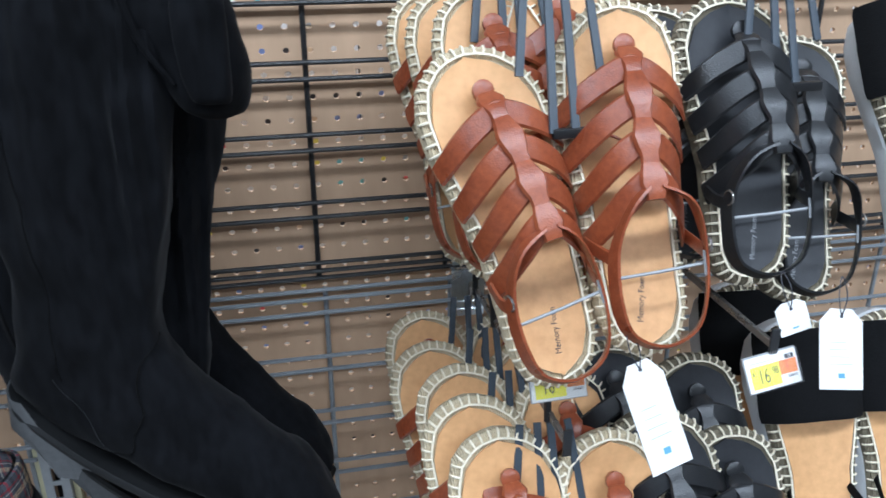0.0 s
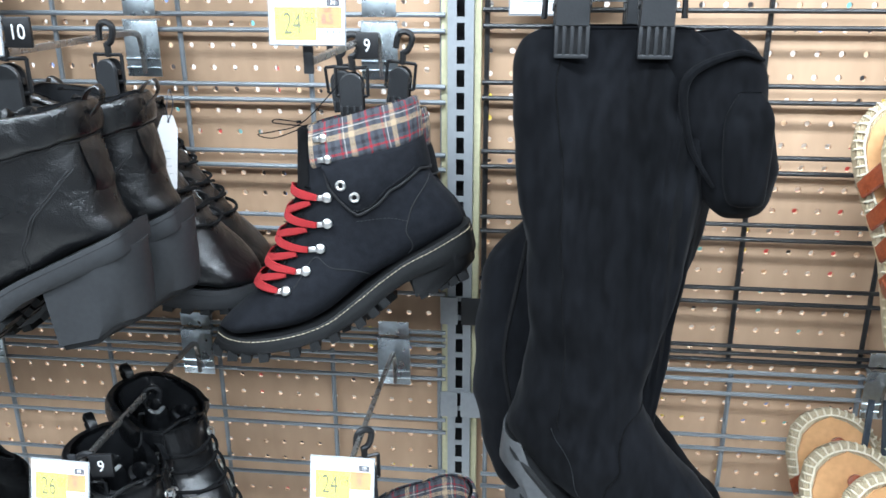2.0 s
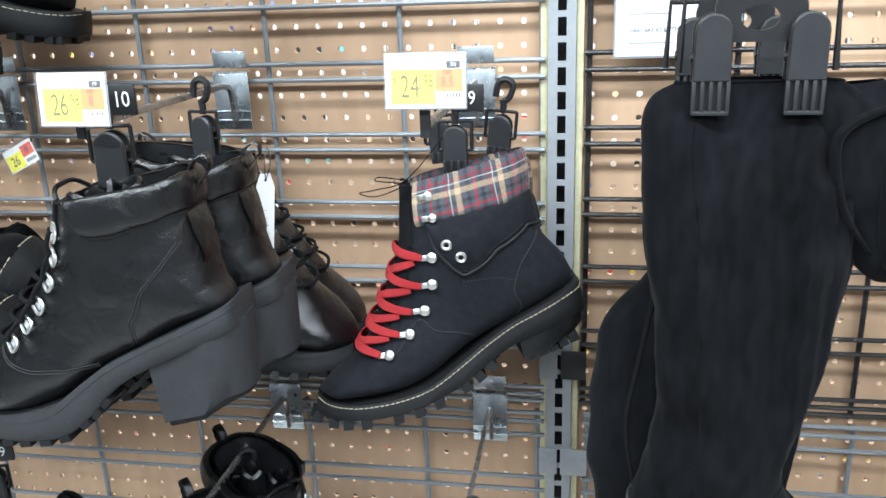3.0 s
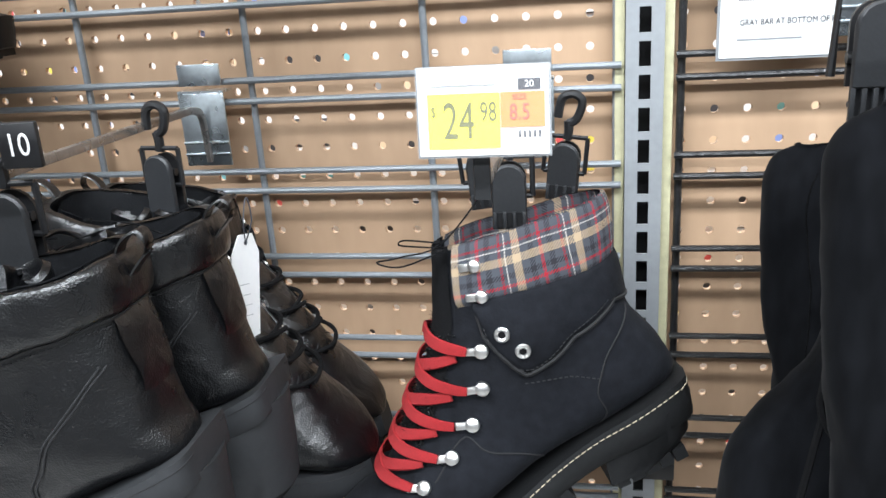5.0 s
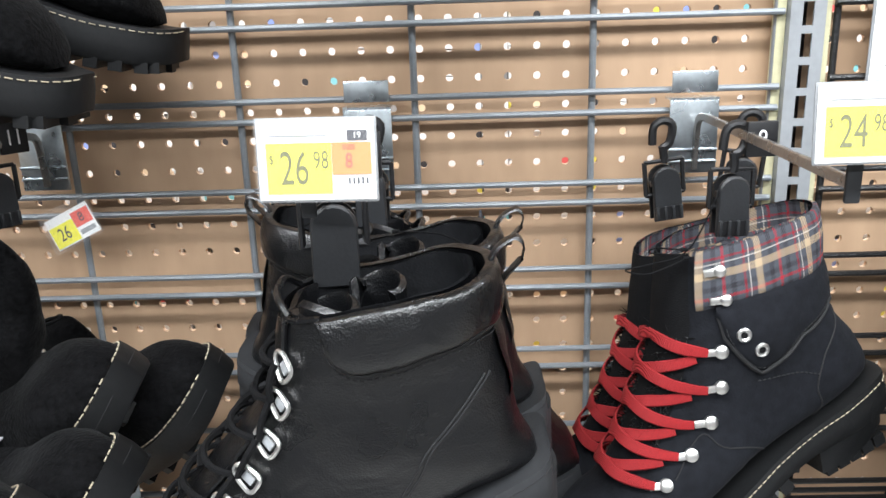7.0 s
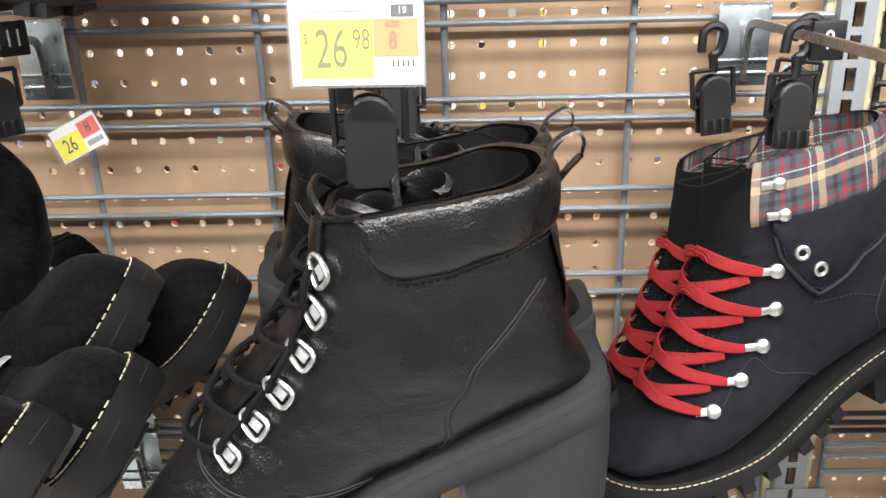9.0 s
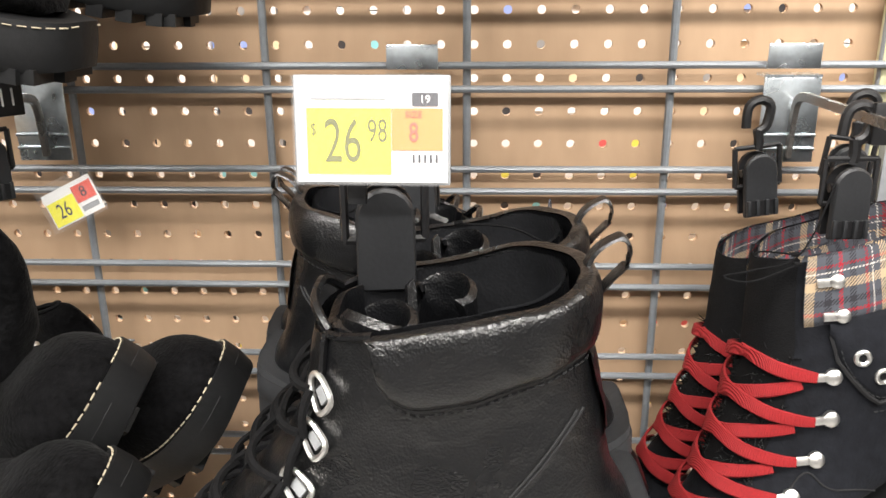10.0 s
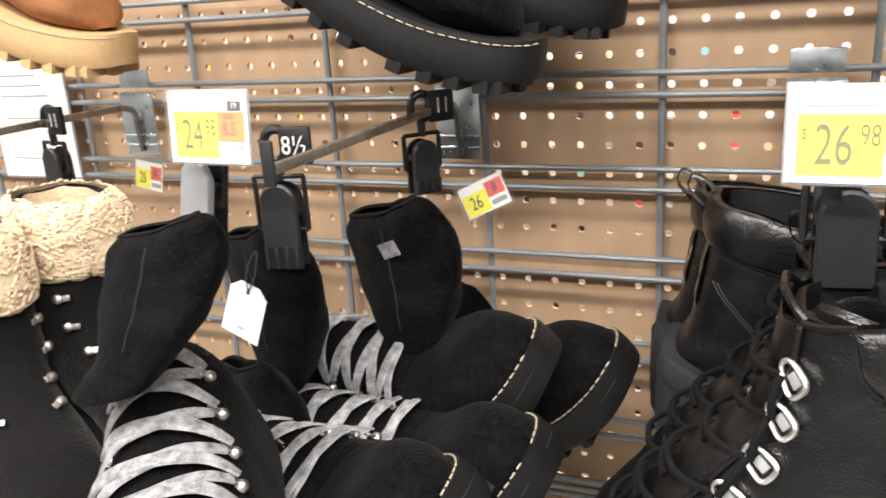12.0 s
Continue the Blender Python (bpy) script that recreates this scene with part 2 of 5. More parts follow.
def thing(name, m, label, category, group="", kind=""):
    ob = new(name)
    ob.empty_display_size = 0.02
    ob.matrix_basis = m
    return tagged(ob, label, category, group, kind)


def add_box(bm, x0, x1, y0, y1, z0, z1, bevel=0.0, m=None):
    vs = [bm.verts.new((x, y, z)) for z in (z0, z1) for y in (y0, y1) for x in (x0, x1)]
    fs = [bm.faces.new([vs[i] for i in f]) for f in ((0, 2, 3, 1), (4, 5, 7, 6), (0, 1, 5, 4), (2, 6, 7, 3), (0, 4, 6, 2), (1, 3, 7, 5))]
    if m is not None:
        bmesh.ops.transform(bm, matrix=m, verts=vs)
    if bevel:
        edges = {e for f in fs for e in f.edges}
        bmesh.ops.bevel(bm, geom=list(edges), offset=bevel, segments=2, affect="EDGES", profile=0.5)
    return bm


def box(*args, **kw):
    return add_box(bmesh.new(), *args, **kw)


def add_tube(bm, path, radius, n=6, closed=False):
    """A round bar along a path of points."""
    path = [Vector(p) for p in path]
    rings = []
    side = None
    for i, p in enumerate(path):
        a = path[i - 1] if i or closed else path[0]
        b = path[(i + 1) % len(path)] if i < len(path) - 1 or closed else path[-1]
        d = (b - a).normalized()
        if side is None:
            side = d.orthogonal().normalized()
        side = (side - d * side.dot(d)).normalized()
        up = d.cross(side)
        r = radius(i / max(1, len(path) - 1)) if callable(radius) else radius
        rings.append([bm.verts.new(p + (side * math.cos(2 * math.pi * k / n) + up * math.sin(2 * math.pi * k / n)) * r) for k in range(n)])
    for i in range(len(rings) - (0 if closed else 1)):
        a, b = rings[i], rings[(i + 1) % len(rings)]
        for k in range(n):
            bm.faces.new((a[k], a[(k + 1) % n], b[(k + 1) % n], b[k]))
    if not closed:
        bm.faces.new(rings[0][::-1])
        bm.faces.new(rings[-1])
    return bm


def tube(path, radius, n=6, closed=False):
    return add_tube(bmesh.new(), path, radius, n, closed)


def add_ribbon(bm, path, normals, width, thick, closed=False):
    """A flat strap along a path, its broad side square to the normals, with a slightly crowned section."""
    path, normals = [Vector(p) for p in path], [Vector(q).normalized() for q in normals]
    rings = []
    for i, (p, nrm) in enumerate(zip(path, normals)):
        a = path[i - 1] if i or closed else path[0]
        b = path[(i + 1) % len(path)] if i < len(path) - 1 or closed else path[-1]
        d = (b - a).normalized()
        s = nrm.cross(d).normalized()
        w = width(i / max(1, len(path) - 1)) if callable(width) else width
        h, t = w / 2, thick
        ring = [p + s * h * 0.96 + nrm * t * 0.1, p + s * h * 0.8 + nrm * t * 0.85, p + nrm * t, p - s * h * 0.8 + nrm * t * 0.85, p - s * h * 0.96 + nrm * t * 0.1, p - s * h * 0.8 - nrm * t * 0.1, p + s * h * 0.8 - nrm * t * 0.1]
        rings.append([bm.verts.new(v) for v in ring])
    k = len(rings[0])
    for i in range(len(rings) - (0 if closed else 1)):
        a, b = rings[i], rings[(i + 1) % len(rings)]
        for j in range(k):
            bm.faces.new((a[j], a[(j + 1) % k], b[(j + 1) % k], b[j]))
    if not closed:
        bm.faces.new(rings[0][::-1])
        bm.faces.new(rings[-1])
    return bm


def spline(points, n):
    """n points along a smooth curve through the given ones."""
    pts = [Vector(p) for p in points]
    out = []
    last = len(pts) - 1
    for k in range(n):
        t = k / (n - 1) * last
        i = min(int(t), last - 1)
        u = t - i
        p0, p1, p2, p3 = pts[max(i - 1, 0)], pts[i], pts[i + 1], pts[min(i + 2, last)]
        out.append(0.5 * ((2 * p1) + (p2 - p0) * u + (2 * p0 - 5 * p1 + 4 * p2 - p3) * u * u + (3 * p1 - p0 - 3 * p2 + p3) * u ** 3))
    return out


def add_prism(bm, outline, z0, z1, inset=0.0):
    """An outline in x, y pulled up from z0 to z1, its upper edge drawn in a little."""
    c = Vector((sum(p[0] for p in outline) / len(outline), sum(p[1] for p in outline) / len(outline)))
    low = [bm.verts.new((p[0], p[1], z0)) for p in outline]
    high = [bm.verts.new((p[0], p[1], z1 - inset)) for p in outline]
    tops = []
    for p in outline:
        d = Vector((p[0], p[1])) - c
        q = Vector((p[0], p[1])) - (d.normalized() * inset if d.length else d)
        tops.append(bm.verts.new((q.x, q.y, z1)))
    k = len(outline)
    for a, b in ((low, high), (high, tops)):
        for i in range(k):
            bm.faces.new((a[i], a[(i + 1) % k], b[(i + 1) % k], b[i]))
    bm.faces.new(tops)
    bm.faces.new(low[::-1])
    return bm


def lettering(name, words, size, m, mat, parent, label="", narrow=1.0):
    """Words as thin flat letters under a part, reading along x, facing z of the pose m."""
    cu = bpy.data.curves.new(name, "FONT")
    cu.body, cu.size, cu.align_x, cu.align_y = words, size, "CENTER", "CENTER"
    cu.extrude = 0.0001
    cu.resolution_u = 3
    tmp = bpy.data.objects.new("letters", cu)
    me = bpy.data.meshes.new_from_object(tmp)
    bpy.data.objects.remove(tmp)
    me.transform(m @ Matrix.Diagonal((narrow, 1, 1, 1)))
    me.materials.clear()
    me.materials.append(mat)
    ob = new(name, me)
    ob.parent = parent
    if label:
        tagged(ob, label)
    return ob


FACE = pose(0, 0, 0, 90, 0, 0)      # letters upright, facing -y


# ---- the store around ----
def setting(name, bm, mat, label, category, smooth=False):
    return tagged(link_mesh(name, bm, mat, smooth), label, category, "", "structure")


setting("floor", box(-9, 9, -7, 7, -0.1, 0), FLOOR_MAT, "polished grey concrete store floor", "floor")
# ceiling is out of view, kept white so it bounces the lamps' light
setting("ceiling", box(-9, 9, -7, 7, 4.2, 4.3), CEILING_MAT, "unseen white store ceiling added to bounce light", "ceiling")
setting("wall_north", box(-9, 9, 7, 7.2, 0, 4.2), WALL_MAT, "plain light store wall", "wall")
setting("wall_south", box(-9, 9, -7.2, -7, 0, 4.2), WALL_MAT, "plain light store wall", "wall")
setting("wall_west", box(-9.2, -9, -7, 7, 0, 4.2), WALL_MAT, "plain light store wall", "wall")
setting("wall_east", box(9, 9.2, -7, 7, 0, 4.2), WALL_MAT, "plain light store wall", "wall")

BOARD_Y = 0.938
PITCH = 0.0254


def pegboard(name, x0, x1, z0, z1, hole_x, hole_z, zlow, zhigh):
    """A board pierced by a lattice of round holes between zlow and zhigh, with 5 mm deep bores."""
    verts, faces = [], []
    r, deep, h = 0.0034, 0.005, PITCH / 2
    i0, i1 = math.ceil((x0 + h - hole_x) / PITCH), math.floor((x1 - h - hole_x) / PITCH)
    j0, j1 = math.ceil((zlow + h - hole_z) / PITCH), math.floor((zhigh - h - hole_z) / PITCH)
    square = [(h, -h / 3), (h, h / 3), (h, h), (h / 3, h), (-h / 3, h), (-h, h), (-h, h / 3), (-h, -h / 3), (-h, -h), (-h / 3, -h), (h / 3, -h), (h, -h)]
    for i in range(i0, i1 + 1):
        for j in range(j0, j1 + 1):
            cx, cz = hole_x + i * PITCH, hole_z + j * PITCH
            k = len(verts)
            for a, (sx, sz) in enumerate(square):
                verts.append((cx + sx, BOARD_Y, cz + sz))
            for y in (BOARD_Y, BOARD_Y + deep):
                for a, (sx, sz) in enumerate(square):
                    q = math.atan2(sz, sx)
                    verts.append((cx + r * math.cos(q), y, cz + r * math.sin(q)))
            for a in range(12):
                b = (a + 1) % 12
                faces.append((k + a, k + b, k + 12 + b, k + 12 + a))
                faces.append((k + 12 + a, k + 12 + b, k + 24 + b, k + 24 + a))
    xa, xb = hole_x + i0 * PITCH - h, hole_x + i1 * PITCH + h
    za, zb = hole_z + j0 * PITCH - h, hole_z + j1 * PITCH + h
    for a, b, c, d in ((x0, x1, z0, za), (x0, x1, zb, z1), (x0, xa, za, zb), (xb, x1, za, zb)):
        k = len(verts)
        verts += [(a, BOARD_Y, c), (b, BOARD_Y, c), (b, BOARD_Y, d), (a, BOARD_Y, d)]
        faces.append((k, k + 1, k + 2, k + 3))
    me = bpy.data.meshes.new(name)
    me.from_pydata(verts, [], faces)
    me.materials.append(HARDBOARD)
    return tagged(new(name, me), "tan hardboard pegboard with rows of round holes", "pegboard", "", "structure")


pegboard("wall_pegboard_1", -2.40, -0.283, 0.25, 2.15, -0.5695, 1.5128, 0.78, 1.80)
pegboard("wall_pegboard_2", -0.265, 1.50, 0.25, 2.15, -0.2175, 1.510, 0.74, 1.80)
setting("gondola_base", box(-2.4, 1.5, 0.5, 1.0, 0, 0.25, bevel=0.004), SHELF_MAT, "beige steel base deck of the shelving run", "shelf base")


def slotted_upright(x):
    """A steel post with a row of slots pierced through its face."""
    t = thing("slotted_upright", pose(x, 0.912, 0), "grey steel upright post with a row of slots", "upright post", "", "structure")
    verts, faces = [], []
    hw, sw, sh = 0.0145, 0.0045, 0.0095
    for k in range(int(1.9 / PITCH)):
        z = 0.25 + (k + 0.5) * PITCH
        n = len(verts)
        h = PITCH / 2
        for a, b in ((hw, h), (sw, sh)):
            verts += [(-a, 0, z - b), (a, 0, z - b), (a, 0, z + b), (-a, 0, z + b)]
        verts += [(-sw, 0.002, z - sh), (sw, 0.002, z - sh), (sw, 0.002, z + sh), (-sw, 0.002, z + sh)]
        for a in range(4):
            b = (a + 1) % 4
            faces.append((n + a, n + b, n + 4 + b, n + 4 + a))
            faces.append((n + 4 + a, n + 4 + b, n + 8 + b, n + 8 + a))
    z0, z1 = 0.25, 0.25 + int(1.9 / PITCH) * PITCH
    for s in (-1, 1):
        n = len(verts)
        verts += [(s * hw, 0, z0), (s * hw, 0, z1), (s * hw, 0.032, z1), (s * hw, 0.032, z0)]
        faces.append((n, n + 1, n + 2, n + 3))
    me = bpy.data.meshes.new("post_face")
    me.from_pydata(verts, [], faces)
    me.materials.append(UPRIGHT_GREY)
    ob = new("post_face", me)
    ob.parent = t
    # black sheet behind the slots stands in for shade inside the post
    part("slot_shade", box(-hw + 0.001, hw - 0.001, 0.030, 0.034, z0, z1), BLACK_PLASTIC, t)
    for s in (-1, 1):
        part("edge_strip", box(min(s * 0.0148, s * 0.0225), max(s * 0.0148, s * 0.0225), 0.008, 0.020, z0, z1, bevel=0.001), CREAM_EDGE, t, "cream painted edge strip")
    return t


slotted_upright(-0.274)


def wire_panel(name, xs, zs, z_low, z_high, mat, label, x_ends):
    """A slat grid: round upright wires behind pairs of level wires."""
    t = thing(name, pose(0, 0, 0), label, "grid panel", "wire grid panels", "structure")
    for x in xs:
        part("upright_wire", tube([(x, 0.9235, z_low), (x, 0.9235, z_high)], 0.0031, 8), mat, t)
    for z in zs:
        part("level_wire", tube([(x_ends[0], 0.9175, z), (x_ends[1], 0.9175, z)], 0.0028, 8), mat, t)
    return t


STEP, GAP = 0.0786, 0.0175
top_rows = [z - d for k in range(-3, 5) for z in (1.550 - k * STEP,) for d in (0, GAP)] + [1.166, 1.1565, 1.148]
low_rows = [1.131] + [z - d for k in range(0, 5) for z in (1.1195 - k * STEP,) for d in (0, GAP + 0.001)]
left_x = [-0.6 + 0.1524 * k for k in range(-9, 3)]
wire_panel("wire_grid_panel", left_x, top_rows, 1.146, 1.79, GREY_STEEL, "grey painted steel wire grid panel on the pegboard", (-2.0, -0.2915))
wire_panel("wire_grid_panel", [x + 0.008 for x in left_x[:-1]] + [-0.3], low_rows, 0.80, 1.133, GREY_STEEL, "grey painted steel wire grid panel low on the pegboard", (-2.0, -0.2915))
wire_panel("wire_grid_panel", [-0.2455, -0.0965] + [0.055 + 0.1524 * k for k in range(0, 6)], [z + 0.006 for z in top_rows[:-3]] + [1.167, 1.157, 1.148], 1.146, 1.79, BLACK_WIRE, "black coated steel wire grid panel on the pegboard", (-0.2500, 0.95))
wire_panel("wire_grid_panel", [-0.240, -0.0905] + [0.061 + 0.1524 * k for k in range(0, 6)], [z + 0.001 for z in low_rows], 0.78, 1.133, GREY_STEEL, "grey painted steel wire grid panel low on the pegboard", (-0.2450, 0.95))


def joiner(z, x0, x1, mat):
    t = thing("joiner_plate", pose(0, 0.9085, z), "flat steel plate joining two grid panels at the upright", "joiner plate", "joiner plates")
    part("plate", box(x0, x1, 0, 0.002, -0.018, 0.018, bevel=0.0007), mat, t)
    part("plate_tongue", box((x0 + x1) / 2 - 0.003, (x0 + x1) / 2 + 0.003, 0.002, 0.0034, -0.010, 0.010), mat, t)
    return t


joiner(1.070, -0.297, -0.2755, UPRIGHT_GREY)
joiner(1.070, -0.2715, -0.240, UPRIGHT_GREY)
joiner(1.200, -0.297, -0.2755, UPRIGHT_GREY)
joiner(1.200, -0.2715, -0.243, GREY_PLASTIC)

# goods on the far side of the board, seen through its holes
rng = random.Random(5)
bm = bmesh.new()
x = -3.4
while x < 2.6:
    w = rng.uniform(0.03, 0.075)
    z = 0.30
    while z < 1.75:
        h = rng.uniform(0.03, 0.08)
        add_box(bm, x, x + w - 0.002, 1.75 + rng.uniform(0, 0.02), 1.90, z, z + h - 0.002)
        z += h
    x += w
tagged(link_mesh("packages", bm, GOODS, False), "rows of coloured small packages in the next aisle", "packages", "", "stuff")
setting("shelving_opposite", box(-3.4, 2.6, 1.905, 2.1, 0, 1.9), SHELF_MAT, "beige shelving back panel of the next aisle", "shelving")
# unseen shelving, added low and dark to shape reflections in leather and zinc
setting("unseen_dark_shelving", box(-4.5, 4.0, -2.25, -1.9, 0, 1.45, bevel=0.01), DARK_SHELF, "unseen dark shelving added across the aisle to shape reflections", "shelving")

# ceiling fixtures
for row_y in LAMP_ROWS:
    t = thing("ceiling_light", pose(-0.3, row_y, 3.95), "long white strip light fixture on the ceiling", "ceiling light", "ceiling strip lights")
    part("housing", box(-3.6, 3.6, -0.2, 0.2, 0, 0.12, bevel=0.01), CEILING_MAT, t)
    part("hanger_rod", tube([(-2.5, 0, 0.12), (-2.5, 0, 0.25)], 0.006), GREY_STEEL, t)
    part("hanger_rod", tube([(2.5, 0, 0.12), (2.5, 0, 0.25)], 0.006), GREY_STEEL, t)


# ---- boots ----
class Shell:
    """The skin of a boot. Each ring runs from a front point to a back point of the side view (millimetres: ahead, up), with a half width and, where it leans aside, an offset."""

    def __init__(self, rings, power=0.86, rumple=0.0, seed=0, drape=0.0, creases=()):
        self.drape, self.creases = drape, creases
        rings = [r if len(r) == 6 else (*r, 0) for r in rings]
        self.rings, self.power, self.rumple, self.seed = rings, power, rumple, seed
        self.last = len(rings) - 1

    def key(self, t):
        t = min(max(t, 0), self.last - 1e-6)
        i = int(t)
        u = t - i
        r = self.rings
        p0, p1, p2, p3 = r[max(i - 1, 0)], r[i], r[i + 1], r[min(i + 2, self.last)]
        return [0.0005 * ((2 * b) + (c - a) * u + (2 * a - 5 * b + 4 * c - d) * u * u + (3 * b - a - 3 * c + d) * u ** 3) for a, b, c, d in zip(p0, p1, p2, p3)]

    def at(self, t, a, lift=0.0):
        fx, fz, bx, bz, w, off = self.key(t)
        c, s = math.cos(a), math.sin(a)
        c = math.copysign(abs(c) ** self.power, c)
        s = math.copysign(abs(s) ** self.power, s)
        p = Vector(((fx + bx) / 2 + (fx - bx) / 2 * c, off + w * s, (fz + bz) / 2 + (fz - bz) / 2 * c))
        if self.rumple:
            p += noise.noise_vector(p * 22 + Vector((self.seed, 0, 0))) * self.rumple + noise.noise_vector(p * 60) * self.rumple * 0.3
        for xt, zt, xb, zb, amp, wide in self.creases:
            f = (p.z * 1000 - zb) / (zt - zb)
            if 0 < f < 1:
                xc = (xb + (xt - xb) * f) / 1000
                p.y += math.copysign(amp * math.exp(-((p.x - xc) / wide) ** 2) * math.sin(math.pi * f) ** 0.5, p.y - off)
        if self.drape:
            fall = min(1.0, max(0.0, (p.z + 0.03) / 0.12))
            p += Vector((0.5, 1, 0)) * noise.noise(Vector((p.x * 34 + self.seed, p.y * 20, p.z * 5))) * self.drape * fall
        if lift:
            p += self.normal(t, a) * lift
        return p

    def normal(self, t, a):
        e = 0.04
        n = (self.at(t, a + e) - self.at(t, a - e)).cross(self.at(t + e, a) - self.at(t - e, a))
        fx, fz, bx, bz, w, off = self.key(t)
        out = self.at(t, a) - Vector(((fx + bx) / 2, off, (fz + bz) / 2))
        n = n.normalized() if n.length > 1e-12 else out.normalized()
        return n if n.dot(out) >= 0 else -n

    def patch(self, t0, t1, a0=0.0, a1=2 * math.pi, nt=30, na=36, lift=0.0, edge=0.0, uv=False):
        """A piece of the skin; t0 and t1 may be functions of the angle. edge gives it a turned-in rim."""
        bm = bmesh.new()
        lay = bm.loops.layers.uv.new("map") if uv else None
        closed = abs(a1 - a0 - 2 * math.pi) < 1e-6
        cols = na if closed else na + 1
        grid, coord = [], {}
        run = 0.0
        for j in range(cols):
            a = a0 + (a1 - a0) * j / na
            s0 = t0(a) if callable(t0) else t0
            s1 = t1(a) if callable(t1) else t1
            col = []
            down = 0.0
            for i in range(nt + 1):
                f = i / nt
                rim = math.sin(math.pi * min(1, max(0, f))) ** 0.3 if edge else 1
                v = bm.verts.new(self.at(s0 + (s1 - s0) * f, a, lift * rim if edge else lift))
                if col:
                    down += (v.co - col[-1].co).length
                coord[v] = [0.0, down]
                col.append(v)
            if grid:
                run += (col[nt // 2].co - grid[-1][nt // 2].co).length
            for v in col:
                coord[v][0] = run
            grid.append(col)
        for j in range(na):
            a, b = grid[j], grid[(j + 1) % cols]
            for i in range(nt):
                f = bm.faces.new((a[i], b[i], b[i + 1], a[i + 1]))
                if uv:
                    for lp in f.loops:
                        lp[lay].uv = coord[lp.vert]
        return bm

    def find(self, x, z, side):
        """The skin's place at a point of the side view (metres), as (t, angle)."""
        best = None
        for i in range(0, self.last * 12):
            for k in range(1, 32):
                a = side * math.pi * k / 32
                p = self.at(i / 12, a)
                d = (p.x - x) ** 2 + (p.z - z) ** 2
                if best is None or d < best[0]:
                    best = (d, i / 12, a)
        st, sa = 1 / 24, math.pi / 64
        for _ in range(7):
            for dt in (-1, 0, 1):
                for da in (-1, 0, 1):
                    t, a = best[1] + dt * st, best[2] + da * sa
                    p = self.at(t, a)
                    d = (p.x - x) ** 2 + (p.z - z) ** 2
                    if d < best[0] and 0 <= t <= self.last:
                        best = (d, t, a)
            st, sa = st * 0.6, sa * 0.6
        return best[1], best[2]


def dashes(path, length, gap, radius):
    """A row of stitches along a path."""
    bm = bmesh.new()
    path = [Vector(p) for p in path]
    run, nxt = 0.0, 0.0
    for a, b in zip(path, path[1:]):
        d = (b - a).length
        while nxt < run + d and d > 0:
            f = (nxt - run) / d
            g = min(1.0, (nxt + length - run) / d)
            p = a.lerp(b, f)
            q = p + (b - a).normalized() * length
            add_tube(bm, [p, p.lerp(q, 0.5), q], radius, 5)
            nxt += length + gap
        run += d
    return bm


def sole_shape(stations, bulge=0.0015):
    """A sole lofted heel to toe: top point, bottom point and half width (mm) at each station; its flanks swell a little."""
    bm = bmesh.new()
    rings = []
    n = 40
    keys = [Vector((*s[:3],)) for s in stations], [Vector((s[3], s[4], 0)) for s in stations]
    ka, kb = spline(keys[0], n), spline(keys[1], n)
    for p, q in zip(ka, kb):
        tx, tz, bx, bz, w = p.x / 1000, p.y / 1000, p.z / 1000, q.x / 1000, q.y / 1000
        ring = []
        for f, g in ((0, 1), (0.08, 1.0), (0.5, 1), (0.92, 1), (1, 0.97)):
            x, z = tx + (bx - tx) * f, tz + (bz - tz) * f
            ring.append((x, w * g + bulge * math.sin(math.pi * f), z))
        full = ring + [(x, -y, z) for x, y, z in reversed(ring)]
        rings.append([bm.verts.new(v) for v in full])
    k = len(rings[0])
    for a, b in zip(rings, rings[1:]):
        for j in range(k):
            bm.faces.new((a[j], a[(j + 1) % k], b[(j + 1) % k], b[j]))
    bm.faces.new(rings[0][::-1])
    bm.faces.new(rings[-1])
    return bm, ka, kb


def lugs(ka, kb, start, stop, count, drop, length):
    """Tread blocks under both edges of a sole."""
    bm = bmesh.new()
    for i in range(count):
        f = start + (stop - start) * i / max(1, count - 1)
        k = min(len(ka) - 2, int(f * (len(ka) - 1)))
        bx, bz, w = ka[k].z / 1000, kb[k].x / 1000, kb[k].y / 1000
        bx2, bz2 = ka[k + 1].z / 1000, kb[k + 1].x / 1000
        tilt = math.degrees(math.atan2(bz2 - bz, bx2 - bx))
        for s in (-1, 1):
            y0, y1 = sorted((s * w * 0.35, s * (w - 0.0005)))
            add_box(bm, -length / 2, length / 2, y0, y1, -drop, 0.002, m=pose(bx, 0, bz, 0, -tilt, 0))
        add_box(bm, -length * 0.35, length * 0.35, -w * 0.2, w * 0.2, -drop, 0.002, m=pose(bx + length * 0.5, 0, bz, 0, -tilt, 0))
    return bm


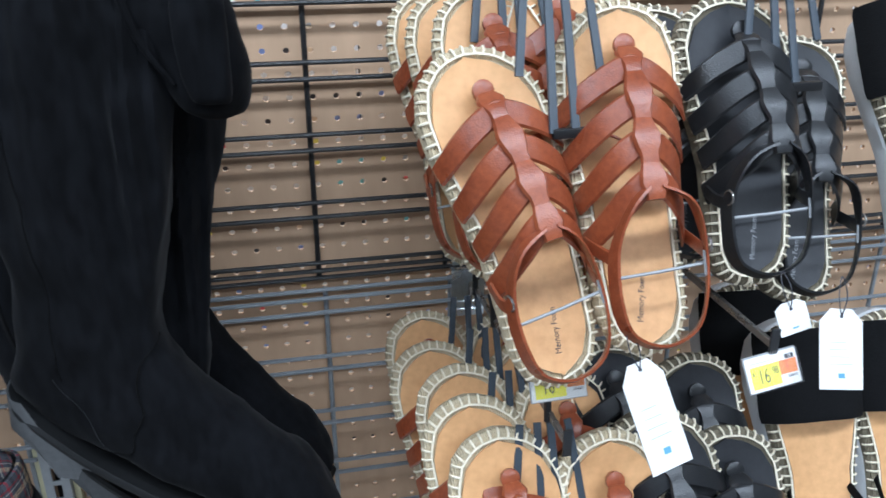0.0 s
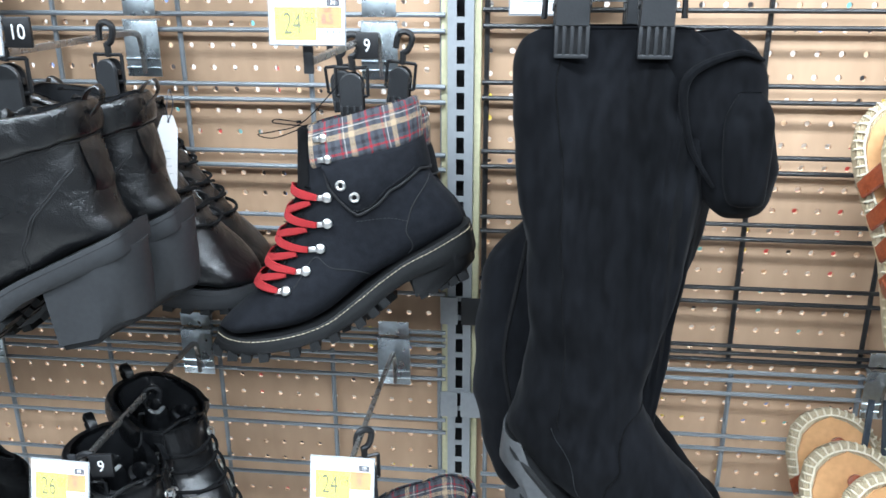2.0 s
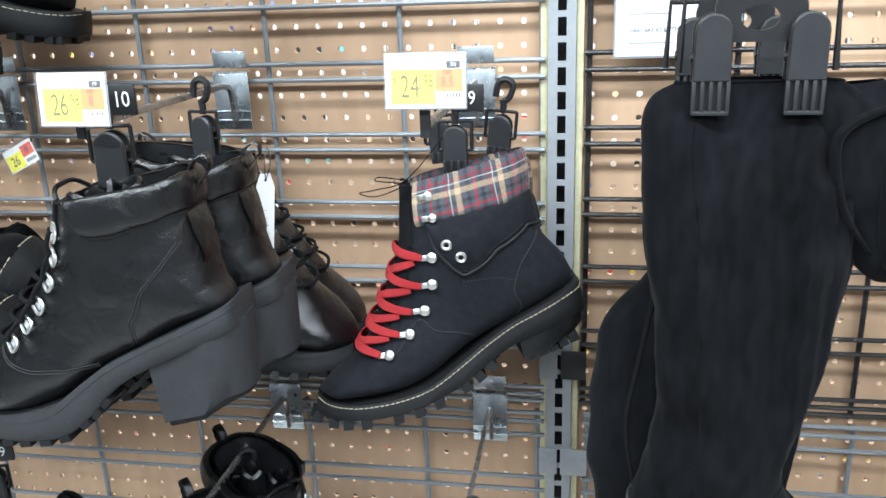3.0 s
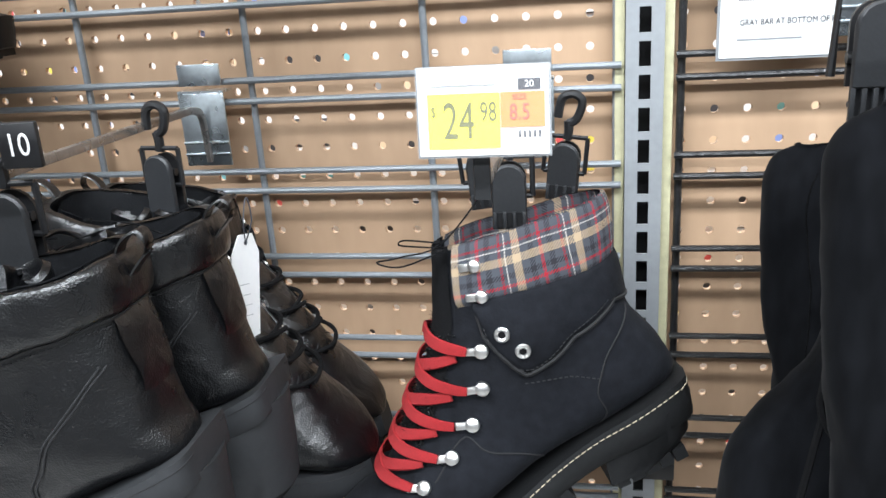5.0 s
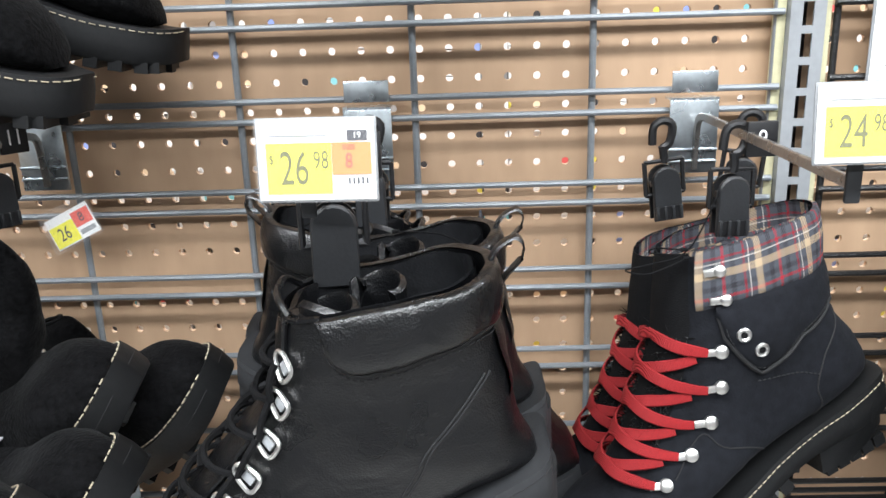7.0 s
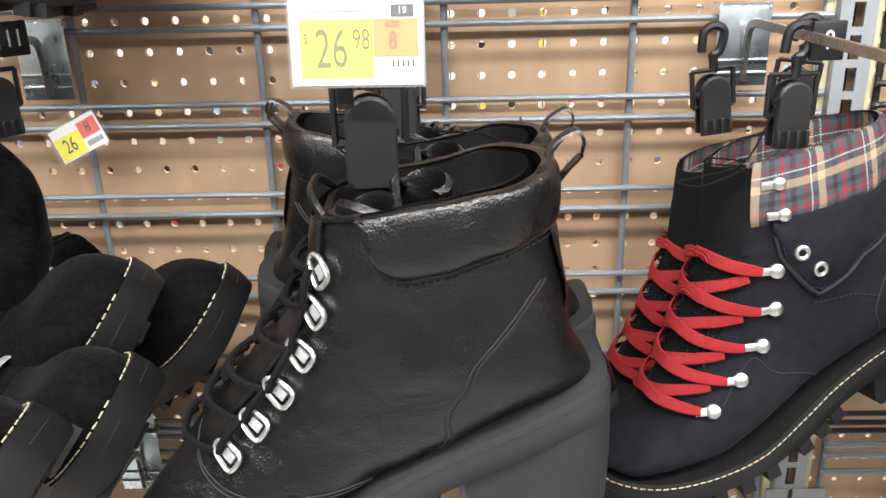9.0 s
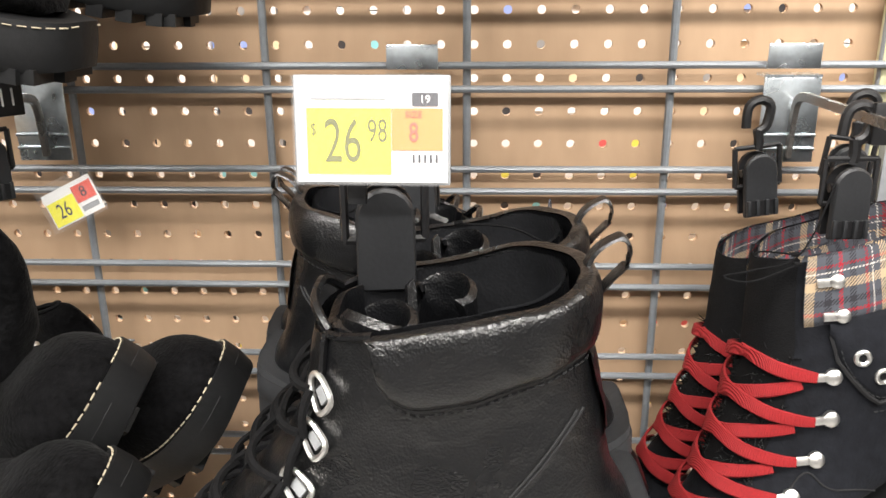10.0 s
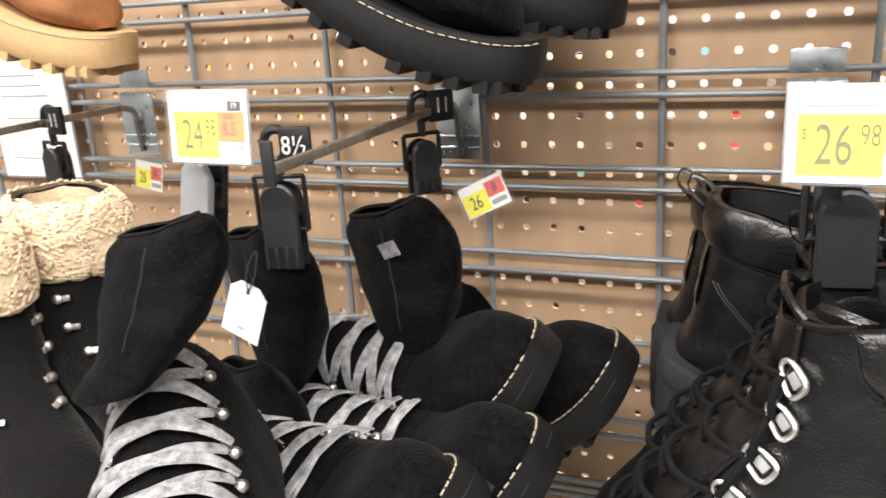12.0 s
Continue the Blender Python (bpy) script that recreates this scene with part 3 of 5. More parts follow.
def heel_block(outline, half, taper=0.94):
    """A heel from its outline in the side view (mm) and its half width; rounded at the back."""
    bm = bmesh.new()
    xs = [p[0] for p in outline]
    x0, x1 = min(xs), max(xs)
    zs = [p[1] for p in outline]
    z0, z1 = min(zs), max(zs)
    rows = 8
    left = []
    for j in range(-rows, rows + 1):
        f = j / rows
        ring = []
        for x, z in outline:
            down = (z1 - z) / (z1 - z0)
            w = half * (1 - (1 - taper) * down)
            back = max(0.0, 1 - (x - x0) / (0.45 * (x1 - x0)))
            ring.append(bm.verts.new(((x + back * (1 - math.sqrt(max(0, 1 - f * f * 0.97))) * 0.42 * (x1 - x0)) / 1000, f * w / 1000, z / 1000)))
        left.append(ring)
    k = len(outline)
    for a, b in zip(left, left[1:]):
        for i in range(k):
            bm.faces.new((a[i], a[(i + 1) % k], b[(i + 1) % k], b[i]))
    bm.faces.new(left[0])
    bm.faces.new(left[-1][::-1])
    return bm


def seam_on(shell, side, points, radius, mat, parent, name="seam", lift=0.0003, stitched=None, n=24):
    """A line sewn across the skin through points of the side view (mm)."""
    keys = [shell.find(x / 1000, z / 1000, side) for x, z in points]
    path = [shell.at(p.x, p.y, lift) for p in spline([(t, a, 0) for t, a in keys], n)]
    if stitched:
        return part(name, dashes(path, stitched, stitched * 0.7, radius), mat, parent)
    return part(name, tube(path, radius, 5), mat, parent)


def lace_path(shell, ta, aa, tb, ab, lift, n=14):
    pts, nrm = [], []
    for i in range(n):
        f = i / (n - 1)
        t, a = ta + (tb - ta) * f, aa + (ab - aa) * f
        pts.append(shell.at(t, a, lift + 0.002 * math.sin(math.pi * f)))
        nrm.append(shell.normal(t, a))
    return pts, nrm


def welt_line(ka, kb, lift=0.0008, down=0.18, side=1, start=0, stop=None):
    out = []
    for p, q in list(zip(ka, kb))[start:stop]:
        x, z = p.x + (p.z - p.x) * down, p.y + (q.x - p.y) * down
        out.append((x / 1000, side * (q.y / 1000 + lift), z / 1000))
    return out


# the tartan-cuffed walking boot
HIKER_RINGS = [(56, 62, -58, 90, 37), (58, 36, -64, 48, 39), (60, 6, -74, 14, 41), (69, -28, -96, -14, 41), (82, -55, -103, -40, 40),
               (94, -80, -58, -64, 39), (105, -97, -12, -88, 40), (119, -109, 36, -124, 42), (132, -119, 84, -137, 41), (141, -128, 120, -140, 31), (146, -134, 138, -138, 12)]
HIKER_SOLE = [(-110, -36, -115, -60, 14), (-103, -39, -109, -66, 30), (-72, -55, -79, -78, 38), (-40, -71, -46, -90, 39), (-14, -89, -20, -107, 38), (9, -106, 3, -125, 40), (40, -127, 36, -142, 43),
              (75, -137, 74, -153, 44), (110, -141, 112, -157, 40), (134, -140, 138, -156, 28), (147, -136, 151, -152, 12)]


def hiker_boot(m, label, group, lacing=True):
    t = thing("walking_boot", m, label, "boot", group)
    sh = Shell(HIKER_RINGS, rumple=0.0022, seed=3)
    part("upper", sh.patch(0.15, sh.last, nt=60, na=48), NUBUCK, t, "charcoal nubuck upper")
    part("lining", sh.patch(1.1, 3.2, nt=16, na=40, lift=-0.005), TAN_LINING, t, "tan cloth lining")
    part("tongue", sh.patch(-0.2, 4.6, -0.62, 0.62, nt=30, na=12, lift=0.0015, edge=1), BLACK_CLOTH, t, "black padded tongue")
    # fluffy trim beside the tongue
    bm = bmesh.new()
    r = random.Random(11)
    for k in range(420):
        ang = r.choice((-1, 1)) * r.uniform(0.1, 0.66)
        tt = r.uniform(2.0, 4.9)
        p, nn = sh.at(tt, ang, 0.0005), sh.normal(tt, ang)
        d = (nn + Vector((r.uniform(-1, 1), r.uniform(-1, 1), r.uniform(-1, 1))) * 0.9).normalized()
        add_tube(bm, [p, p + d * r.uniform(0.003, 0.008)], lambda f: 0.0007 * (1 - 0.8 * f), 3)
    tagged(part("fleece_trim", bm, DARK_FLEECE, t, "black fluffy trim"), kind="stuff")
    # tartan collar outside, turned over the rim
    collar_low = lambda a: 1.24 + 0.26 * math.cos(a)
    part("collar", sh.patch(-0.06, collar_low, 0.72, 2 * math.pi - 0.72, nt=12, na=44, lift=0.0042, edge=1, uv=True), PLAID, t, "grey, cream and red tartan wool collar")
    part("collar_inside", sh.patch(-0.06, 1.6, 0.5, 2 * math.pi - 0.5, nt=10, na=40, lift=-0.0035, uv=True), PLAID, t, "grey, cream and red tartan wool")
    # turned-down nubuck cuff with its pointed tab
    keys = [sh.find(x / 1000, z / 1000, 1) for x, z in ((32, 20), (29, 6), (10, -17), (2, -22), (-6, -18), (-29, 1), (-58, 20))] + [(1.80, math.pi)]
    keys.sort(key=lambda k: k[1])

    def cuff_low(a):
        a = a if a <= math.pi else 2 * math.pi - a
        if a <= keys[0][1]:
            return keys[0][0]
        for (ta, aa), (tb, ab) in zip(keys, keys[1:]):
            if a <= ab:
                return ta + (tb - ta) * (a - aa) / (ab - aa)
        return keys[-1][0]
    cuff = part("cuff", sh.patch(lambda a: 1.13 + 0.26 * math.cos(a), cuff_low, 0.98, 2 * math.pi - 0.98, nt=18, na=110, lift=0.0052, edge=1), NUBUCK, t, "turned-down charcoal cuff with pointed tab")
    rim = [1.0 + (2 * math.pi - 2.0) * k / 120 for k in range(121)]
    # dark tube added under the cuff's rim in place of its edge shade
    part("cuff_edge_shade", tube([sh.at(cuff_low(a), a, 0.0022) for a in rim], 0.0014, 5), SEAM, cuff)
    for side in (1, -1):
        for x, z in ((17, 8), (5, -3)):
            tt, a = sh.find(x / 1000, z / 1000, side)
            p, nn = sh.at(tt, a, 0.0056), sh.normal(tt, a)
            s = nn.orthogonal().normalized()
            u = nn.cross(s)
            ring = [p + (s * math.cos(k * math.pi / 8) + u * math.sin(k * math.pi / 8)) * 0.0038 for k in range(16)]
            part("eyelet", tube(ring, 0.0015, 8, True), SILVER, cuff, "silver eyelet")
            # black disc stands in for the shaded opening of the eyelet
            part("eyelet_shade", tube([p - nn * 0.0002, p + nn * 0.0003], 0.0033, 12), BLACK_CLOTH, cuff)
    places = []
    for side in (1, -1):
        row = []
        for x, z in ((31, -4), (32, -29), (40, -54), (55, -76), (75, -95)):
            tt, a = sh.find(x / 1000, z / 1000, side)
            row.append((tt, a))
            stud(sh, tt, a, side, t)
        for x, z in ((31, 53), (28, 33)):
            tt, a = sh.find(x / 1000, z / 1000, side)
            stud(sh, tt, a, side, t, 0.0043, 0.0046)
        places.append(row)
    if lacing:
        near, far = places
        for i in range(5):
            for side, (own, other) in ((1, (near, far)), (-1, (far, near))):
                ta, aa = own[i]
                j = max(0, i - 1)
                tb, ab = other[j] if i else (own[0][0] - 0.35, 0.0)
                if i:
                    pts, nn = lace_path(sh, ta, aa - 0.15 * side, tb + 0.12, ab + 0.30 * side, 0.0035 + 0.0012 * (side > 0), 18)
                else:
                    pts, nn = lace_path(sh, ta, aa - 0.16 * side, tb, -side * 0.05, 0.005)
                part("lace", add_ribbon(bmesh.new(), pts, nn, lambda f: 0.0092 - 0.003 * abs(2 * f - 1) ** 3, 0.0017), RED_LACE, t, "flat red lace")
    for side in (1, -1):
        seam_on(sh, side, ((-70, 14), (-58, -4), (-48, -22), (-45, -44), (-46, -64)), 0.0006, SEAM, t)
        seam_on(sh, side, ((68, -92), (47, -63), (24, -74), (-8, -86)), 0.0006, SEAM, t)
        seam_on(sh, side, ((-46, -30), (-24, -26), (2, -28)), 0.0005, SEAM, t, "stitching", stitched=0.0022)
        seam_on(sh, side, ((28, 12), (24, 2), (2, -17), (-26, 4), (-52, 22)), 0.0004, SEAM, t, "stitching", lift=0.0052, stitched=0.002)
    bm, ka, kb = sole_shape(HIKER_SOLE)
    sole = part("sole", bm, RUBBER, t, "black lugged rubber sole")
    part("tread", lugs(ka, kb, 0.42, 0.95, 10, 0.0085, 0.0095), RUBBER, sole)
    part("heel", heel_block([(-113, -58), (-115, -78), (-108, -86), (-76, -100), (-52, -108), (-48, -90), (-70, -78)], 37), RUBBER, sole, "black rubber heel")
    bm = bmesh.new()
    for k in range(5):
        f = 0.06 + k * 0.21
        for side in (-1, 1):
            y0, y1 = sorted((side * 0.012, side * 0.0335))
            add_box(bm, -0.0045, 0.0045, y0, y1, -0.005, 0.004, m=pose((-103 + 48 * f) / 1000, 0, (-88 - 19 * f) / 1000, 0, 22, 0))
    part("heel_tread", bm, RUBBER, sole)
    part("welt_groove", tube([(x, y, z) for x, y, z in welt_line(ka, kb, 0.0006, 0.5, 1, 1, 39)], 0.0008, 4), SEAM, sole)
    for side in (1, -1):
        part("welt_stitching", dashes(welt_line(ka, kb, 0.0012, 0.16, side, 1, 39), 0.0034, 0.0016, 0.00042), CREAM_THREAD, sole, "cream welt stitching")
    return t


def stud(sh, tt, a, side, parent, size=0.005, lift=0.0018):
    """A round silver lace hook with its short plate."""
    p, nn = sh.at(tt, a, 0.001), sh.normal(tt, a)
    fwd = sh.at(tt, a - 0.15 * side, 0.001) - p
    fwd.normalize()
    p = p + nn * lift * 0.8
    bm = tube([p - nn * 0.001, p + nn * 0.002, p + nn * 0.0034], lambda f: size * (1.0, 0.95, 0.55)[min(2, int(f * 2.99))], 14)
    s = part("lace_hook", bm, SILVER, parent, "round silver lace hook")
    q = p + fwd * size * 1.5
    up = nn.cross(fwd)
    mm = Matrix((fwd, up, nn)).transposed().to_4x4()
    mm.translation = q
    part("hook_plate", box(-0.0042, 0.0042, -0.0026, 0.0026, 0, 0.0018, bevel=0.0006, m=mm), SILVER, s)
    return s


# the block-heeled leather boot
BLOCK_RINGS = [(56, 30, -50, 52, 38), (60, 8, -54, 22, 40), (68, -14, -60, -8, 41), (83, -34, -67, -36, 41), (105, -58, -74, -56, 40),
               (123, -80, -40, -72, 40), (138, -101, 5, -93, 42), (151, -118, 48, -119, 44), (162, -132, 90, -143, 42), (169, -144, 128, -150, 31), (172, -150, 154, -152, 10)]
BLOCK_SOLE = [(-82, -48, -84, -68, 14), (-76, -52, -78, -72, 30), (-40, -69, -42, -88, 37), (2, -89, 0, -108, 37), (28, -103, 23, -124, 39), (52, -120, 42, -144, 42), (78, -139, 68, -163, 45), (112, -148, 108, -170, 44),
              (146, -151, 147, -173, 32), (169, -149, 173, -168, 13)]


def block_boot(m, label, group):
    t = thing("ankle_boot", m, label, "boot", group)
    sh = Shell(BLOCK_RINGS, power=0.78, rumple=0.0034, seed=9)
    part("upper", sh.patch(0.05, sh.last, nt=64, na=48), LEATHER, t)
    part("lining", sh.patch(0.0, 2.8, nt=18, na=40, lift=-0.006), BLACK_LEATHER, t, "smooth black lining")
    start = 1.16

    def low(a):
        """The lower edge of the padded collar, with a rounded front corner."""
        u = min(1.0, (min(a, 2 * math.pi - a) - start) / 0.34)
        full = 1.18 + 0.24 * math.cos(a)
        return 0.12 + (full - 0.12) * math.sqrt(max(0.0, 1 - (1 - u) ** 2))
    part("collar_pad", sh.patch(-0.10, low, start, 2 * math.pi - start, nt=20, na=64, lift=0.0080, edge=1), LEATHER, t, "padded black leather collar")
    rim = [start + (2 * math.pi - 2 * start) * k / 110 for k in range(111)]
    part("collar_seam", tube([sh.at(low(a), a, 0.0008) for a in rim], 0.0013, 5), SEAM, t)
    part("collar_stitching", dashes([sh.at(low(a) + 0.11, a, 0.0004) for a in rim], 0.0022, 0.0014, 0.0004), SEAM, t)
    for side in (1, -1):
        part("eyestay_edge", tube([sh.at(tt, side * 0.60, 0.0012) for tt in [0.02 + 4.3 * k / 30 for k in range(31)]], 0.0016, 6), LEATHER, t, "rolled leather lacing edge")
        part("eyestay_rim", tube([sh.at(0.02, side * (0.60 + 0.56 * k / 12), 0.0006) for k in range(13)], 0.0018, 6), LEATHER, t)
        part("back_strap", sh.patch(0.9, 2.35, math.pi - 0.30 if side > 0 else math.pi, math.pi if side > 0 else math.pi + 0.30, nt=10, na=6, lift=0.0024, edge=1), LEATHER, t, "narrow leather back strap")
    part("collar_inside", sh.patch(-0.06, 1.1, 0.9, 2 * math.pi - 0.9, nt=8, na=40, lift=-0.005), LEATHER, t)
    part("tongue", sh.patch(-0.55, 4.5, -0.6, 0.6, nt=30, na=12, lift=-0.001, edge=0), LEATHER, t, "black leather tongue")
    part("tongue_edge", tube([sh.at(-0.0, a, -0.0005) + Vector((0, 0, 0.012 * math.cos(a / 0.6 * 1.5))) for a in [-0.6 + 1.2 * k / 14 for k in range(15)]], 0.002, 6), LEATHER, t)
    curl = [-0.8 + 1.6 * k / 18 for k in range(19)]
    tip = [sh.at(0.25, a, -0.008) + Vector((0, 0, -0.010 + 0.006 * math.cos(a))) for a in curl]
    part("tongue_top", add_ribbon(bmesh.new(), tip, [sh.normal(0.25, a) for a in curl], 0.026, 0.0045), LEATHER, t, "curled black leather tongue top")
    for cx, cy, rad, turn, high in ((0.030, 0.014, 0.0125, 0.4, 0.020), (0.006, -0.004, 0.0115, 2.6, 0.026)):
        arc = [turn + 4.3 * k / 20 for k in range(21)]
        lobe = [Vector((cx + rad * math.cos(q), cy + rad * 0.8 * math.sin(q), high + 0.003 * math.sin(q * 2))) for q in arc]
        part("tongue_lobe", add_ribbon(bmesh.new(), lobe, [(math.cos(q), math.sin(q), 0.1) for q in arc], 0.034, 0.0042), LEATHER, t, "curled black leather tongue")
    places = []
    for side in (1, -1):
        row = []
        for x, z in ((50, 9), (54, -10), (62, -31), (74, -50), (87, -67), (101, -83)):
            tt, a = sh.find(x / 1000, z / 1000, side)
            row.append((tt, a))
            d_ring(sh, tt, a, side, t)
        places.append(row)
        for gap in (0, 2.6):
            seam_on(sh, side, ((-50 + gap, 2), (-36 + gap, -16), (-18 + gap, -38), (-6 + gap, -62), (-1 + gap, -84)), 0.0006, SEAM, t, n=30)
            seam_on(sh, side, ((122, -84 + gap), (100, -103 + gap), (70, -106 + gap), (34, -104 + gap)), 0.0005, SEAM, t)
    near, far = places
    for i in range(6):
        for side, own in ((1, near), (-1, far)):
            ta, aa = own[i]
            for dt in (0.22,):
                pts, nn = lace_path(sh, ta, aa - 0.12 * side, ta + dt, -side * 0.25, 0.003 + 0.001 * (dt > 0))
                part("lace", tube(pts, 0.0019, 6), BLACK_CLOTH, t, "thin round black lace")
        if i < 5:
            a, b = near[i], near[i + 1]
            pts, nn = lace_path(sh, a[0], a[1] - 0.10, b[0], b[1] - 0.06, 0.0045)
            part("lace", tube(pts, 0.0019, 6), BLACK_CLOTH, t, "thin round black lace")
    # pull loop at the back
    back = sh.at(0.35, math.pi, 0.002)
    loop = spline([back + Vector((0.002, 0, -0.014)), back + Vector((-0.008, 0, 0.0)), back + Vector((-0.017, 0, 0.011)), back + Vector((-0.013, 0, 0.019)), back + Vector((-0.003, 0, 0.012)), back + Vector((0.002, 0, -0.004))], 22)
    part("pull_loop", add_ribbon(bmesh.new(), loop, [Vector((-1, 0, 0.2)) if k < 8 else (Vector((-0.3, 0, 1)) if k < 14 else Vector((1, 0, 0.2))) for k in range(22)], 0.010, 0.002), LEATHER, t, "black leather pull loop")
    bm, ka, kb = sole_shape(BLOCK_SOLE)
    sole = part("sole", bm, HEEL_RUBBER, t, "black rubber sole")
    part("tread", lugs(ka, kb, 0.50, 0.95, 9, 0.005, 0.010), RUBBER, sole)
    part("heel", heel_block([(-87, -64), (-88, -100), (-87, -128), (-54, -142), (-18, -151), (-14, -122), (-11, -98), (-44, -82)], 35, 0.97), HEEL_RUBBER, sole, "tall grey-black block heel")
    part("heel_tread", heel_block([(-86, -128), (-84, -133), (-52, -148), (-21, -156), (-19, -151), (-54, -142)], 32), RUBBER, sole)
    for side in (1, -1):
        part("welt_groove", tube(welt_line(ka, kb, 0.0004, 0.22, side, 1, 39), 0.0007, 4), SEAM, sole)
    return t


def d_ring(sh, tt, a, side, parent):
    """A long silver lace loop riveted to the skin."""
    p, nn = sh.at(tt, a, 0.0022), sh.normal(tt, a)
    fwd = Vector((1, 0, 0.75))
    fwd = (fwd - nn * fwd.dot(nn)).normalized()
    up = nn.cross(fwd).normalized()
    ring = []
    for k in range(18):
        q = 2 * math.pi * k / 18
        w = 0.0050 - 0.0019 * math.cos(q)
        ring.append(p + fwd * 0.0080 * math.copysign(abs(math.cos(q)) ** 0.7, math.cos(q)) + up * w * math.copysign(abs(math.sin(q)) ** 0.7, math.sin(q)) + nn * 0.0008)
    r = part("lace_loop", tube(ring, 0.0013, 6, True), SILVER, parent, "silver lace loop")
    mm = Matrix((fwd, up, nn)).transposed().to_4x4()
    mm.translation = p - fwd * 0.0012
    part("rivet", box(-0.0035, 0.0035, -0.0024, 0.0024, -0.001, 0.0006, bevel=0.0004, m=mm), PALE_PLASTIC, r)
    return r


# the tall suede boot
TALL_RINGS = [(28, 336, -84, 336, 7), (48, 322, -104, 320, 13), (56, 292, -110, 290, 22), (53, 230, -104, 230, 30), (44, 170, -94, 170, 36), (30, 115, -90, 105, 39), (20, 66, -90, 66, 39), (12, 26, -92, 28, 39), (18, 2, -104, -10, 37),
              (42, -34, -92, -36, 35), (72, -68, -54, -76, 35), (102, -100, -2, -120, 38), (126, -128, 56, -160, 41), (142, -156, 104, -188, 35), (149, -176, 136, -193, 14)]
# the one behind it, whose shaft sags out at the back
SAG_RINGS = [(28, 415, -74, 413, 7), (46, 397, -94, 391, 13), (54, 365, -98, 355, 20), (58, 305, -100, 300, 28), (52, 261, -118, 257, 32), (45, 215, -148, 223, 34), (38, 150, -156, 160, 35), (33, 70, -150, 76, 36), (30, 10, -130, -6, 36),
             (52, -36, -96, -46, 35), (78, -72, -54, -84, 35), (104, -102, 2, -132, 38), (126, -130, 58, -166, 41), (142, -156, 104, -188, 35), (149, -176, 136, -193, 14)]
# long folds of the shaft: ahead and up at the top, ahead and up at the foot, height, breadth
TALL_FOLDS = ((10, 318, 8, 10, 0.009, 0.006), (22, 318, 17, 20, -0.009, 0.005), (35, 300, 26, 10, 0.011, 0.006), (-14, 300, -20, 40, 0.004, 0.006), (-46, 322, -30, 60, 0.004, 0.012), (-78, 322, -56, 90, -0.004, 0.010))
TALL_SOLE = [(-106, -14, -108, -22, 12), (-99, -22, -101, -30, 28), (-85, -38, -87, -46, 33), (-52, -78, -54, -86, 33), (-2, -122, -4, -130, 36), (58, -164, 56, -172, 41), (106, -188, 106, -196, 36), (142, -190, 146, -197, 13)]


def folded_cuff(t):
    """The slack top of a tall boot, folded over its front."""
    fold = Shell([(52, 337, -20, 336, 6), (80, 314, -8, 310, 21), (93, 272, 12, 262, 30), (101, 232, 32, 226, 31), (104, 208, 46, 204, 27), (98, 195, 56, 194, 13), (88, 192, 66, 191, 4)], rumple=0.006, seed=21, drape=0.008)
    cuff = part("folded_cuff", fold.patch(0.0, fold.last, nt=30, na=40), SUEDE, t, "slouched folded suede cuff")
    for side in (-1, 1):
        flap = Shell([(78, 292, 62, 291, 3, side * 27), (87, 276, 52, 270, 8, side * 30), (88, 240, 53, 236, 10, side * 32), (87, 214, 58, 211, 9, side * 31), (84, 207, 66, 206, 3, side * 30)], rumple=0.003, seed=77)
        part("inner_fold", flap.patch(0.0, flap.last, nt=20, na=28), SUEDE, cuff)
        part("fold_ridge", tube(spline([fold.at(3.2, side * 2.2, 0.001), fold.at(2.2, side * 2.3, 0.004), fold.at(1.2, side * 2.0, 0.006), fold.at(0.8, side * 1.2, 0.005), fold.at(1.0, side * 0.5, 0.003)], 26), lambda f: 0.0040 - 0.0025 * abs(2 * f - 1), 8), SUEDE, cuff)


def tall_boot(m, label, group, rings=TALL_RINGS, cords=(), cuffed=True):
    t = thing("tall_boot", m, label, "boot", group)
    sh = Shell(rings, rumple=0.0045, seed=5, drape=0.012, creases=TALL_FOLDS)
    part("shaft", sh.patch(0.0, sh.last, nt=110, na=110), SUEDE, t)
    part("top_band", sh.patch(-0.02, 0.16, nt=4, na=48, lift=0.001), SUEDE, t)
    if cuffed:
        folded_cuff(t)
    for side in (1, -1):
        seam_on(sh, side, ((12, 22), (-4, 2), (-6, -40), (-20, -76), (-56, -74)), 0.0008, SUEDE_DEEP, t, n=30)
        seam_on(sh, side, ((-66, 2), (-48, -36), (-34, -78)), 0.0003, GREY_PLASTIC, t, "stitching", stitched=0.0014)
        seam_on(sh, side, ((-70, 320), (-66, 200), (-58, 80), (-60, 0)), 0.0006, SUEDE_DEEP, t, n=40)
    for cord in cords:
        part("tie_cord", tube(spline([[v / 1000 for v in p] for p in cord], 30), 0.0021, 6), BLACK_CLOTH, t, "thin black tie cord")
    bm, ka, kb = sole_shape(TALL_SOLE)
    sole = part("sole", bm, RUBBER, t, "thin black rubber sole")
    part("heel", heel_block([(-109, -16), (-112, -46), (-78, -90), (-64, -94), (-57, -78), (-84, -40)], 34), TALL_HEEL, sole, "low dark grey stacked heel")
    return t


# the suede boot with its shaft upright
UPRIGHT_RINGS = [(30, 112, -28, 116, 10), (38, 80, -34, 82, 22), (46, 42, -39, 44, 32), (52, 8, -44, 6, 36), (64, -22, -54, -28, 38), (78, -44, -64, -54, 38), (100, -57, -30, -76, 38), (122, -66, 20, -93, 40), (142, -78, 70, -106, 43), (158, -92, 112, -115, 39), (167, -105, 142, -118, 28), (171, -113, 160, -118, 10)]
